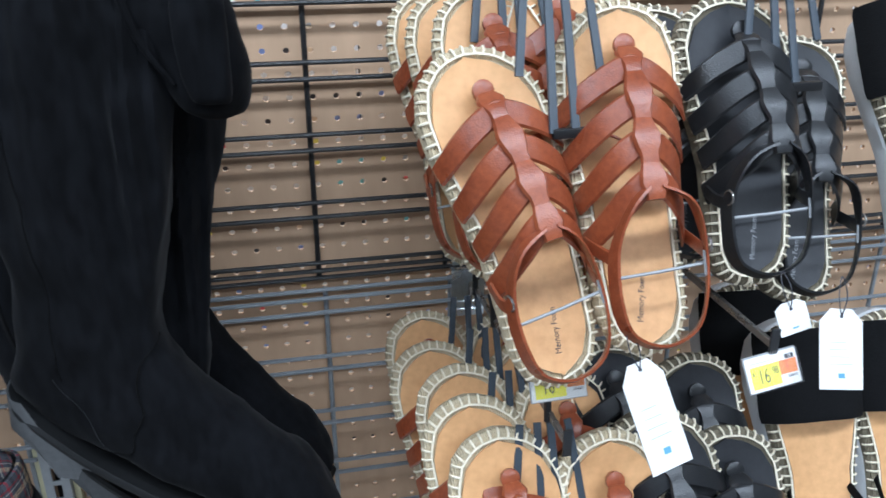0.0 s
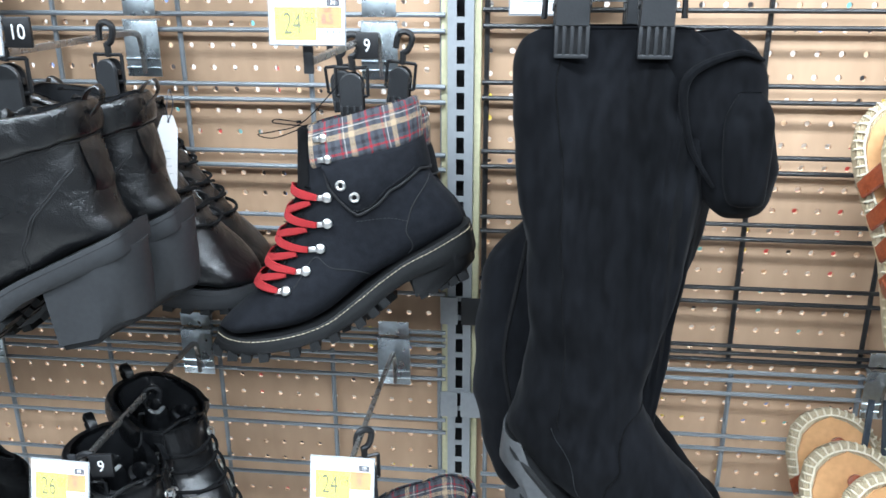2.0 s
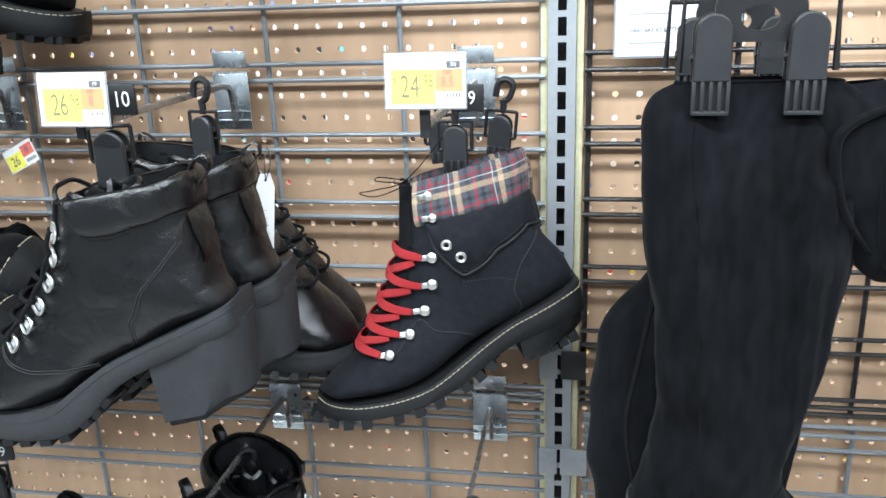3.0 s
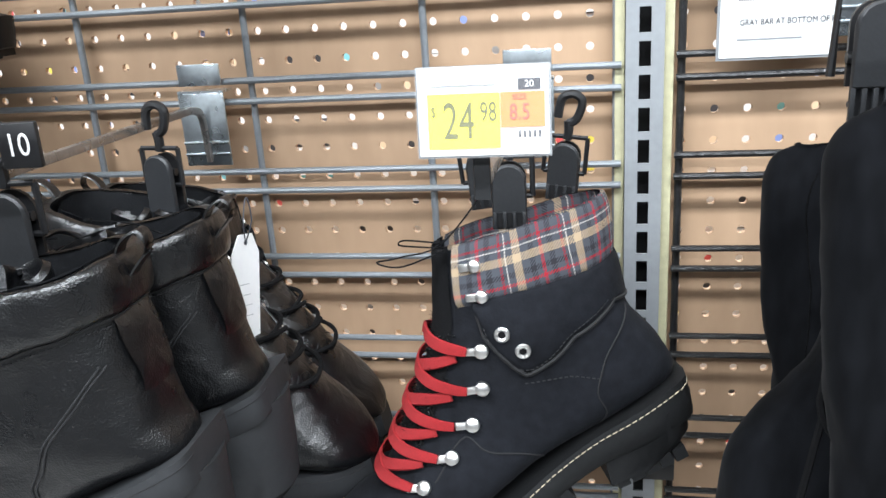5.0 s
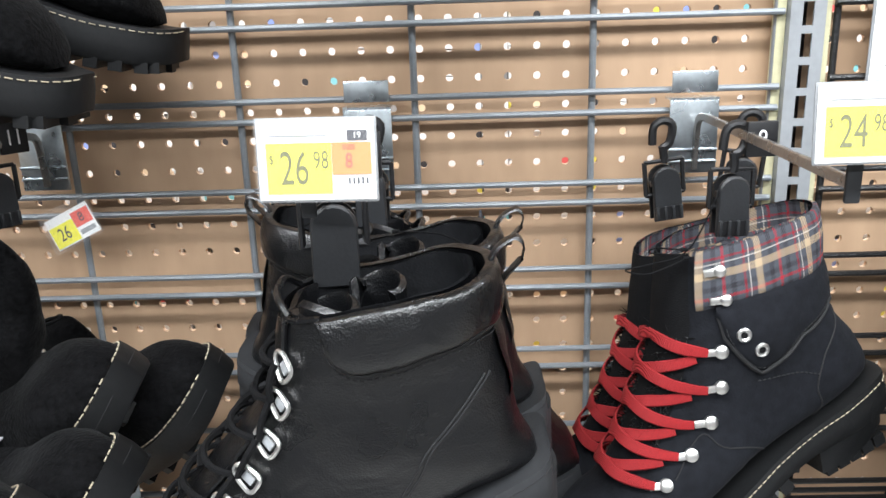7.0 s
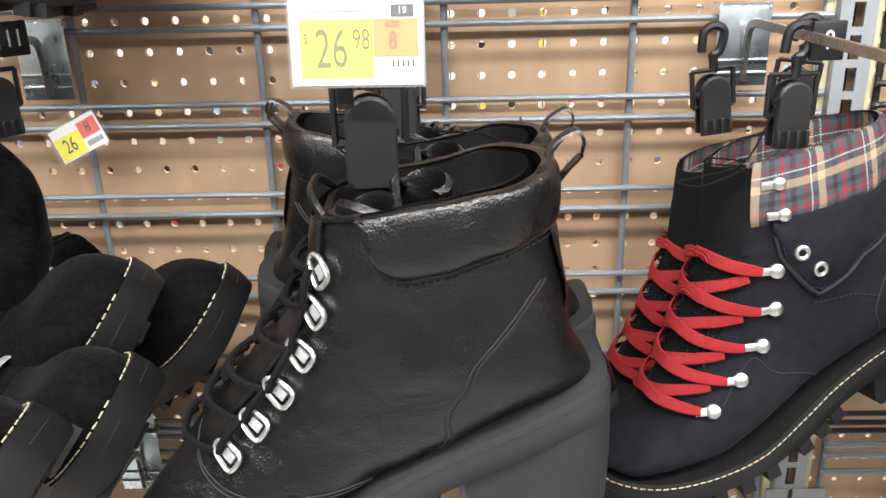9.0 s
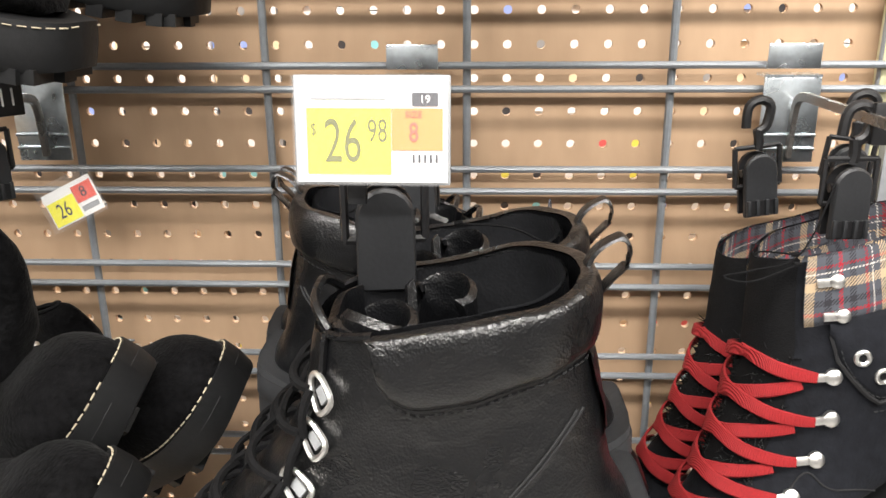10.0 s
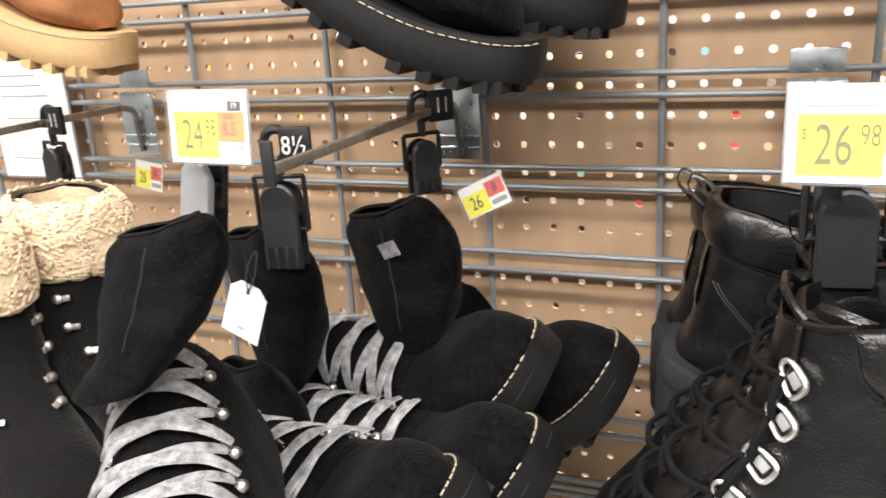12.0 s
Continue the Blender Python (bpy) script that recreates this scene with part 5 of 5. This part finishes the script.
def half_width(s):
    for (a, wa), (b, wb) in zip(HALF, HALF[1:]):
        if s <= b:
            f = (s - a) / (b - a)
            return wa + (wb - wa) * f
    return 0.0


def bend(s, hand):
    return hand * (0.007 * math.sin(s * 3.0) - 0.004 * s)


def footprint(length, hand, grow=0.0, n=38):
    """Outline of a sole seen from above, heel at the origin, toe along y."""
    right, left = [], []
    for k in range(n + 1):
        s = 0.5 - 0.5 * math.cos(math.pi * k / n)
        w = half_width(s)
        y = s * (length + 2 * grow) - grow
        w = max(0.0, w + grow * min(1.0, w / 0.012))
        right.append((bend(s, hand) + w, y))
        left.append((bend(s, hand) - w, y))
    return right[:-1] + left[:0:-1]


def sandal(m, label, group, length=0.272, hand=1, insole=None, strap=None, rope=None, thread=None, kind="woven", foam=None, words=True):
    insole, strap, rope, thread = insole or TAN_INSOLE, strap or BROWN_LEATHER, rope or ROPE, thread or IVORY
    t = thing("sandal", m, label, "sandal", group)
    edge = footprint(length, hand)
    if foam:
        bm = bmesh.new()
        add_prism(bm, footprint(length, hand, 0.002), -0.036, -0.011, 0.003)
        part("midsole", bm, foam, t, "pale foam midsole")
    bm = add_prism(bmesh.new(), edge, -0.018, -0.001, 0.003)
    sole = part("sole", bm, rope, t, "rope wrapped sole edge")
    inner = footprint(length, hand, -0.0092)
    bm = bmesh.new()
    k = len(inner)
    mid = [bm.verts.new((bend(0.5, hand) + (x - bend(0.5, hand)) * 0.80, length / 2 + (y - length / 2) * 0.92, 0.0004)) for x, y in inner]
    top = [bm.verts.new((x, y, 0.0022)) for x, y in inner]
    low = [bm.verts.new((x, y, -0.002)) for x, y in inner]
    bm.faces.new(mid)
    for a, b in ((mid, top), (top, low)):
        for i in range(k):
            bm.faces.new((a[i], a[(i + 1) % k], b[(i + 1) % k], b[i]))
    foot = part("insole", bm, insole, t, "smooth padded insole")
    # blanket stitch round the edge
    bm = bmesh.new()
    ring = footprint(length, hand, 0.0006, 60)
    pts = [Vector((x, y, 0)) for x, y in ring]
    total, step, nxt = 0.0, 0.0090, 0.0
    c = Vector((0, length / 2, 0))
    last = None
    for i in range(len(pts)):
        a, b = pts[i], pts[(i + 1) % len(pts)]
        d = (b - a).length
        while d and nxt < total + d:
            p = a.lerp(b, (nxt - total) / d)
            inw = Vector((-(b - a).y, (b - a).x, 0)).normalized()
            if inw.dot(c - p) < 0:
                inw = -inw
            q = p + inw * 0.0078
            add_tube(bm, [q + Vector((0, 0, 0.0020)), p + inw * 0.003 + Vector((0, 0, 0.0010)), p + Vector((0, 0, -0.0030)), p + Vector((0, 0, -0.0065))], 0.0011, 5)
            if last is not None:
                add_tube(bm, [last + Vector((0, 0, 0.0022)), q + Vector((0, 0, 0.0022))], 0.0012, 4)
            last = q
            nxt += step
        total += d
    part("edge_stitching", bm, thread, sole, "thick pale blanket stitching")

    def across(s0, drop, rise, width, name="strap"):
        path, nrm = [], []
        for k in range(17):
            f = -1 + k / 8
            s = s0 - drop * abs(f) ** 1.4
            w = half_width(s) + 0.001
            path.append((bend(s, hand) + f * w, s * length, rise * (1 - abs(f) ** 2.4) + 0.001 - 0.004 * abs(f) ** 8))
            nrm.append((f * 1.1, 0.0, 1 - 0.75 * abs(f) ** 3))
        return part(name, add_ribbon(bmesh.new(), path, nrm, width, 0.0026), strap, t)

    if kind == "woven":
        for i, (s0, rise) in enumerate(((0.785, 0.026), (0.680, 0.036), (0.575, 0.044), (0.470, 0.051))):
            across(s0, 0.115 + 0.012 * i, rise, 0.0205)
        spine = spline([(bend(0.86, hand), 0.845 * length, 0.016), (bend(0.8, hand), 0.77 * length, 0.0300), (bend(0.7, hand), 0.645 * length, 0.0415), (bend(0.55, hand), 0.53 * length, 0.0500), (bend(0.45, hand), 0.415 * length, 0.0550)], 20)
        for a, b in ((0, 5), (5, 10), (10, 15), (15, 20)):
            seg = spine[a:min(20, b + 1)]
            bulge = [p + Vector((0, 0, 0.0022 * math.sin(math.pi * k / (len(seg) - 1)))) for k, p in enumerate(seg)]
            part("spine_knot", add_ribbon(bmesh.new(), bulge, [(0, 0.25, 1)] * len(seg), lambda f: 0.0150 + 0.0095 * math.sin(math.pi * min(1, f * 1.15)) ** 2, 0.0032), strap, t)
        knob = spine[0]
        part("spine_tip", tube([knob + Vector((0, 0.003, -0.004)), knob + Vector((0, 0.003, 0.0005)), knob + Vector((0, 0.003, 0.0018))], lambda f: 0.0086 - 0.003 * (f > 0.9), 14), strap, t)
        # ankle strap, standing off behind the heel
        loop = spline([(bend(0.45, hand) - 0.005, 0.450 * length, 0.0535), (-0.022, 0.405 * length, 0.052), (-0.034, 0.30 * length, 0.040), (-0.035, 0.17 * length, 0.034), (-0.026, 0.075 * length, 0.030), (0.0, 0.035 * length, 0.029), (0.026, 0.075 * length, 0.030), (0.035, 0.17 * length, 0.034), (0.034, 0.30 * length, 0.040), (0.022, 0.405 * length, 0.052), (bend(0.45, hand) + 0.005, 0.450 * length, 0.0535)], 60)
        cen = Vector((0, 0.24 * length, 0.038))
        part("ankle_strap", add_ribbon(bmesh.new(), loop, [Vector(((p - cen).x, (p - cen).y, 0.012)) for p in loop], 0.0150, 0.0024), strap, t, "slim ankle strap")
        for f in (-1, 1):
            s = 0.33
            leg = spline([(f * 0.034, 0.27 * length, 0.039), (f * 0.037, 0.29 * length, 0.022), (f * (half_width(s) + 0.001) + bend(s, hand), s * length, 0.0)], 12)
            part("side_strap", add_ribbon(bmesh.new(), leg, [(f, 0, 0.1)] * 12, 0.012, 0.0024), strap, t)
        buckle = [Vector((hand * -0.0365, 0.29 * length, 0.041)) + Vector((0, 0.006 * math.cos(q), 0.0075 * math.sin(q))) for q in [k * math.pi / 6 for k in range(12)]]
        part("buckle", tube(buckle, 0.0010, 6, True), ARM_STEEL, t, "small dark metal buckle")
        bar = part("fastener_bar", tube([(-0.036, 0.225 * length, 0.037), (0.0, 0.232 * length, 0.038), (0.034, 0.242 * length, 0.038)], 0.0013, 6), PALE_PLASTIC, t, "pale plastic tag fastener")
        part("fastener_end", tube([(0.034, 0.21 * length, 0.040), (0.034, 0.275 * length, 0.041)], 0.0016, 6), PALE_PLASTIC, bar)
    else:
        across(0.800, 0.01, 0.022, 0.095, "toe_band")
        part("heel_strap", add_ribbon(bmesh.new(), spline([(-0.031, 0.36 * length, 0.004), (-0.036, 0.24 * length, 0.030), (-0.020, 0.05 * length, 0.044), (0.020, 0.05 * length, 0.044), (0.036, 0.24 * length, 0.030), (0.031, 0.36 * length, 0.004)], 36),
                                      [Vector((math.sin(q), -math.cos(q), 0.2)) for q in [(-0.5 + k / 35) * 2.6 for k in range(36)]], 0.011, 0.0022), strap, t)
    if words:
        ink = INK if insole is TAN_INSOLE else PALE_PLASTIC
        lettering("insole_print", "Memory Foam", 0.0070, pose(0.004 * hand, 0.16 * length, 0.0006, 0, 0, 82), ink, foot, "small dark printed words", 0.9)
    return t


def lying(toe, heel, normal=(0, -0.9, 0.43)):
    """The pose of a sandal from its toe, its heel and the way its upper side faces; and its length."""
    toe, heel, z = Vector(toe), Vector(heel), Vector(normal)
    y = (toe - heel).normalized()
    x = y.cross(z).normalized()
    z = x.cross(y)
    m = Matrix((x, y, z)).transposed().to_4x4()
    m.translation = heel
    return m


def sandal_hanger(x, y, z, drop, group):
    """Slate plastic straps that carry a pair of sandals, joined by a cross bar."""
    t = thing("sandal_hanger", pose(x, y, z), "slate plastic sandal hanger with two pairs of straps", "hanger", group)
    lean = Vector((0, -0.42, -1)).normalized()
    for dx in (-0.052, -0.020, 0.004, 0.036):
        a = Vector((dx * 0.5, 0, 0))
        b = Vector((dx * 0.75, 0, 0)) + lean * (drop if dx in (-0.020, 0.004) else drop * 0.7)
        part("hanger_strap", add_ribbon(bmesh.new(), [a, a.lerp(b, 0.5) + Vector((0, -0.002, 0)), b], [(0, -1, 0.4)] * 3, 0.0078, 0.0026), SLATE_PLASTIC, t)
    e = lean * drop
    part("cross_bar", box(-0.016, 0.028, -0.003, 0.003, -0.004, 0.004, bevel=0.001, m=Matrix.Translation(e)), BLACK_PLASTIC, t)
    part("hook", tube(spline([(0, 0, 0), (0, 0.002, 0.020), (0, 0.0, 0.034), (0.0, -0.008, 0.030)], 12), 0.0035, 8), BLACK_PLASTIC, t)
    return t


BROWN = "chestnut woven strap sandal with tan insole and stitched rope edge"
g = "chestnut sandals on the upper arm"
left_shoe = sandal(lying((0.163, 0.665, 1.458), (0.224, 0.550, 1.205), (0.02, -0.9, 0.43)), BROWN, g, 0.279, 1)
right_shoe = sandal(lying((0.288, 0.668, 1.484), (0.292, 0.546, 1.226), (-0.06, -0.9, 0.43)), BROWN, g, 0.286, -1)
for toe, heel in (((0.200, 0.745, 1.492), (0.226, 0.628, 1.240)), ((0.188, 0.805, 1.482), (0.212, 0.692, 1.232)), ((0.178, 0.850, 1.472), (0.202, 0.752, 1.222))):
    copy_thing(left_shoe, lying(toe, heel, (-0.10, -0.9, 0.43)))
for toe, heel in (((0.262, 0.745, 1.500), (0.275, 0.620, 1.248)), ((0.255, 0.815, 1.498), (0.268, 0.695, 1.246))):
    copy_thing(right_shoe, lying(toe, heel, (-0.06, -0.9, 0.43)))
sandal_hanger(0.240, 0.672, 1.530, 0.150, "sandal hangers")
sandal_hanger(0.226, 0.752, 1.530, 0.130, "sandal hangers")

g = "chestnut sandals on the lower arm"
for toe in ((0.172, 0.888, 1.106), (0.166, 0.812, 1.107), (0.181, 0.735, 1.121), (0.172, 0.655, 1.136), (0.187, 0.609, 1.129)):
    ob = copy_thing(left_shoe, lying(toe, (toe[0] + 0.018, toe[1] - 0.112, toe[2] - 0.255), (-0.05, -0.9, 0.43)))
    tagged(ob, "", "", g)
for toe in ((0.262, 0.855, 1.105), (0.266, 0.780, 1.108), (0.272, 0.690, 1.126), (0.284, 0.599, 1.110)):
    ob = copy_thing(right_shoe, lying(toe, (toe[0] + 0.008, toe[1] - 0.112, toe[2] - 0.255), (-0.05, -0.9, 0.43)))
    tagged(ob, "", "", g)
for y in (0.87, 0.79, 0.70, 0.61):
    sandal_hanger(0.232, y, 1.130, 0.120, "sandal hangers")

BLACK = "black woven strap sandal with black insole and pale stitched rope edge"
g = "black woven sandals"
bl = sandal(lying((0.412, 0.704, 1.481), (0.406, 0.597, 1.252), (-0.05, -0.9, 0.43)), BLACK, g, 0.253, 1, BLACK_INSOLE, BLACK_LEATHER, DARK_ROPE, IVORY)
brt = sandal(lying((0.505, 0.745, 1.462), (0.478, 0.626, 1.213), (-0.10, -0.9, 0.43)), BLACK, g, 0.253, -1, BLACK_INSOLE, BLACK_LEATHER, DARK_ROPE, IVORY)
copy_thing(bl, lying((0.375, 0.790, 1.478), (0.390, 0.680, 1.236), (-0.05, -0.9, 0.43)))
copy_thing(bl, lying((0.365, 0.860, 1.474), (0.380, 0.752, 1.232), (-0.05, -0.9, 0.43)))
copy_thing(brt, lying((0.500, 0.830, 1.470), (0.480, 0.715, 1.225), (-0.10, -0.9, 0.43)))
sandal_hanger(0.450, 0.700, 1.530, 0.130, "sandal hangers")
g = "black woven sandals on the lower arm"
for toe, src in (((0.320, 0.700, 1.150), bl), ((0.335, 0.620, 1.120), bl), ((0.405, 0.690, 1.130), brt), ((0.405, 0.610, 1.095), brt)):
    ob = copy_thing(src, lying(toe, (toe[0] + 0.03, toe[1] - 0.112, toe[2] - 0.225), (-0.10, -0.9, 0.43)))
    tagged(ob, "", "", g)

SLIDE = "black band sandal with tan insole, stitched rope edge and pale midsole"
g = "black band sandals"
sl = sandal(lying((0.521, 0.669, 1.164), (0.515, 0.560, 0.930), (-0.10, -0.9, 0.43)), SLIDE, g, 0.262, 1, TAN_INSOLE, BLACK_CLOTH, DARK_ROPE, IVORY, "band", WHITE_FOAM, False)
copy_thing(sl, lying((0.516, 0.766, 1.160), (0.500, 0.660, 0.925), (-0.10, -0.9, 0.43)))
copy_thing(sl, lying((0.622, 0.665, 1.160), (0.612, 0.560, 0.930), (-0.10, -0.9, 0.43)))
copy_thing(sl, lying((0.628, 0.745, 1.475), (0.632, 0.630, 1.240), (-0.25, -0.85, 0.43)))


def hang_tag(m, w, h, group="paper hang tags"):
    """A stiff white paper tag with cut corners on a loop of string."""
    t = thing("hang_tag", m, "blank white paper hang tag with clipped corners", "hang tag", group)
    out = [(-w / 2, -h), (w / 2, -h), (w / 2, -h * 0.16), (w * 0.25, 0), (-w * 0.25, 0), (-w / 2, -h * 0.16)]
    bm = add_prism(bmesh.new(), out, 0, 0.0008, 0.0001)
    part("card", bm, PAPER, t, smooth=False)
    part("hole", tube([(0, -0.006, 0.0007), (0, -0.006, 0.0011)], 0.0016, 10), INK, t)
    part("print_mark", box(-0.003, 0.003, -h * 0.86, -h * 0.80, 0.0009, 0.0011), BLUE_INK, t)
    for k in range(4):
        part("pencil_line", box(-w * 0.28, w * (0.1 + 0.05 * k), -h * (0.42 + 0.09 * k), -h * (0.415 + 0.09 * k), 0.0009, 0.0010), PALE_PLASTIC, t)
    part("string", tube(spline([(0, -0.006, 0.001), (0.004, 0.010, 0.003), (0, 0.026, 0.002), (-0.004, 0.010, 0.003), (0, -0.006, 0.001)], 18), 0.0005, 4), INK, t)
    return t


hang_tag(pose(0.268, 0.524, 1.236, 64, 0, 5) @ pose(0, 0, 0, 0, 0, 12), 0.036, 0.085)
hang_tag(pose(0.446, 0.535, 1.256, 64, 0, 5) @ pose(0, 0, 0, 0, 0, -10), 0.041, 0.064)
hang_tag(pose(0.410, 0.552, 1.258, 64, 0, 5) @ pose(0, 0, 0, 0, 0, 8), 0.030, 0.026)
price_card(pose(0.236, 0.600, 1.176, -24, 0, 2), "16", "98", "8", "price cards", 0.050, 0.030)
price_card(pose(0.394, 0.534, 1.206, -26, -8, 2), "16", "98", "9", "price cards", 0.046, 0.028)

hang_tag(pose(-0.552, 0.764, 1.462, 90, 9, 68), 0.026, 0.085)
hang_tag(pose(-0.998, 0.684, 1.436, 80, 16, -10), 0.034, 0.040)


def tie(points, group="thread ties"):
    t = thing("thread_tie", pose(0, 0, 0), "thin black thread tie looped on a boot", "thread tie", group)
    part("loop", tube(spline(points, 28), 0.0006, 5), BLACK_CLOTH, t)
    part("knot", tube([Vector(points[0]) + Vector((-0.002, 0, 0)), Vector(points[0]) + Vector((0.002, 0, 0.0005))], 0.0015, 6), BLACK_CLOTH, t)
    return t


tie([(-0.412, 0.742, 1.462), (-0.432, 0.738, 1.465), (-0.436, 0.738, 1.462), (-0.424, 0.740, 1.460), (-0.408, 0.744, 1.458)])
tie([(-0.410, 0.742, 1.456), (-0.436, 0.738, 1.447), (-0.452, 0.738, 1.450), (-0.436, 0.740, 1.453), (-0.408, 0.744, 1.462), (-0.378, 0.780, 1.496)])
tie([(-0.600, 0.664, 1.502), (-0.575, 0.668, 1.499), (-0.556, 0.676, 1.488), (-0.545, 0.690, 1.482)])
tie([(-0.640, 0.660, 1.512), (-0.655, 0.662, 1.505), (-0.650, 0.670, 1.490), (-0.630, 0.675, 1.488)])

# ---- boots of the lower row, and those of the last arm ----
lower = copy_thing(h1, facing(-0.297, 0.700, 0.995, 200))
tagged(lower, "", "", "tartan cuffed boots of the lower row")
lower = copy_thing(h1, facing(-0.355, 0.640, 0.985, 196))
tagged(lower, "", "", "tartan cuffed boots of the lower row")
clip_hanger(pose(-0.352, 0.700, LOW_Z - 0.012, 0, 0, 30), "")
lower = copy_thing(b1, facing(-0.590, 0.740, 1.110, -34))
tagged(lower, "black laced leather ankle boot below the arm", "", "laced boots of the lower row")
lower = copy_thing(b1, facing(-0.600, 0.660, 1.090, -40))
tagged(lower, "black laced leather ankle boot below the arm", "", "laced boots of the lower row")
clip_hanger(pose(-0.606, 0.760, LOW_Z - 0.012, 0, 0, 20), "")
clip_hanger(pose(-0.610, 0.625, LOW_Z - 0.010, 0, 0, 10), "9")
lower = copy_thing(s1, pose(-0.900, 0.720, 1.075, 25, 10, -20))
tagged(lower, "", "", "grey laced boots of the lower row")
lower = copy_thing(s1, pose(-0.880, 0.640, 1.065, 25, 10, -25))
tagged(lower, "", "", "grey laced boots of the lower row")
clip_hanger(pose(-0.905, 0.740, LOW_Z - 0.010, 0, 0, 20), "9")


def sherpa_boot(m, group):
    """A fleecy boot: black pile shaft with a turned-down cream collar."""
    t = thing("fleece_boot", m, "black fleece boot with cream sherpa collar and silver lace hooks", "boot", group)
    sh = Shell([(46, 76, -44, 78, 34), (48, 40, -46, 42, 40), (50, 4, -50, 4, 42), (60, -30, -60, -34, 42), (82, -54, -68, -66, 40), (110, -68, -30, -86, 40), (140, -82, 40, -104, 43), (168, -98, 110, -116, 40), (182, -112, 160, -120, 18)], rumple=0.004, seed=44)
    part("upper", sh.patch(0, sh.last, nt=50, na=44), DARK_FLEECE, t)
    puff = Shell([(50, 78, -48, 80, 38), (58, 66, -56, 68, 46), (58, 40, -56, 42, 47), (56, 20, -54, 22, 45), (50, 14, -48, 16, 40)], rumple=0.004, seed=51)
    part("sherpa_collar", puff.patch(0, puff.last, nt=24, na=44), SHERPA, t, "curly cream sherpa collar")
    part("lining", sh.patch(0.0, 2.4, nt=12, na=36, lift=-0.006), SHERPA, t, "cream lining")
    bm = bmesh.new()
    r = random.Random(8)
    for k in range(900):
        tt, a = r.uniform(0.0, puff.last), r.uniform(0, 2 * math.pi)
        p, nn = puff.at(tt, a), puff.normal(tt, a)
        s = r.uniform(0.0020, 0.0038)
        q = [p + nn * 0.001 + (nn.orthogonal().normalized() * math.cos(b) + nn.cross(nn.orthogonal().normalized()) * math.sin(b)) * s for b in (0, 1.2, 2.4, 3.6, 4.8)]
        add_tube(bm, q, 0.0012, 4)
    tagged(part("pile", bm, SHERPA, t, "curly cream pile"), kind="stuff")
    for side in (1, -1):
        for x, z in ((36, 0), (40, -24), (58, -44), (78, -58)):
            tt, a = sh.find(x / 1000, z / 1000, side)
            stud(sh, tt, a, side, t, 0.0042)
    bm, ka, kb = sole_shape(SUEDE_SOLE)
    part("sole", bm, RUBBER, t)
    return t


sp = sherpa_boot(facing(-1.225, 0.745, 1.402, -20), "fleece boots")
copy_thing(sp, facing(-1.250, 0.660, 1.395, -24))
clip_hanger(pose(-1.282, 0.800, ROW_Z - 0.008, 0, 0, -10), "11")
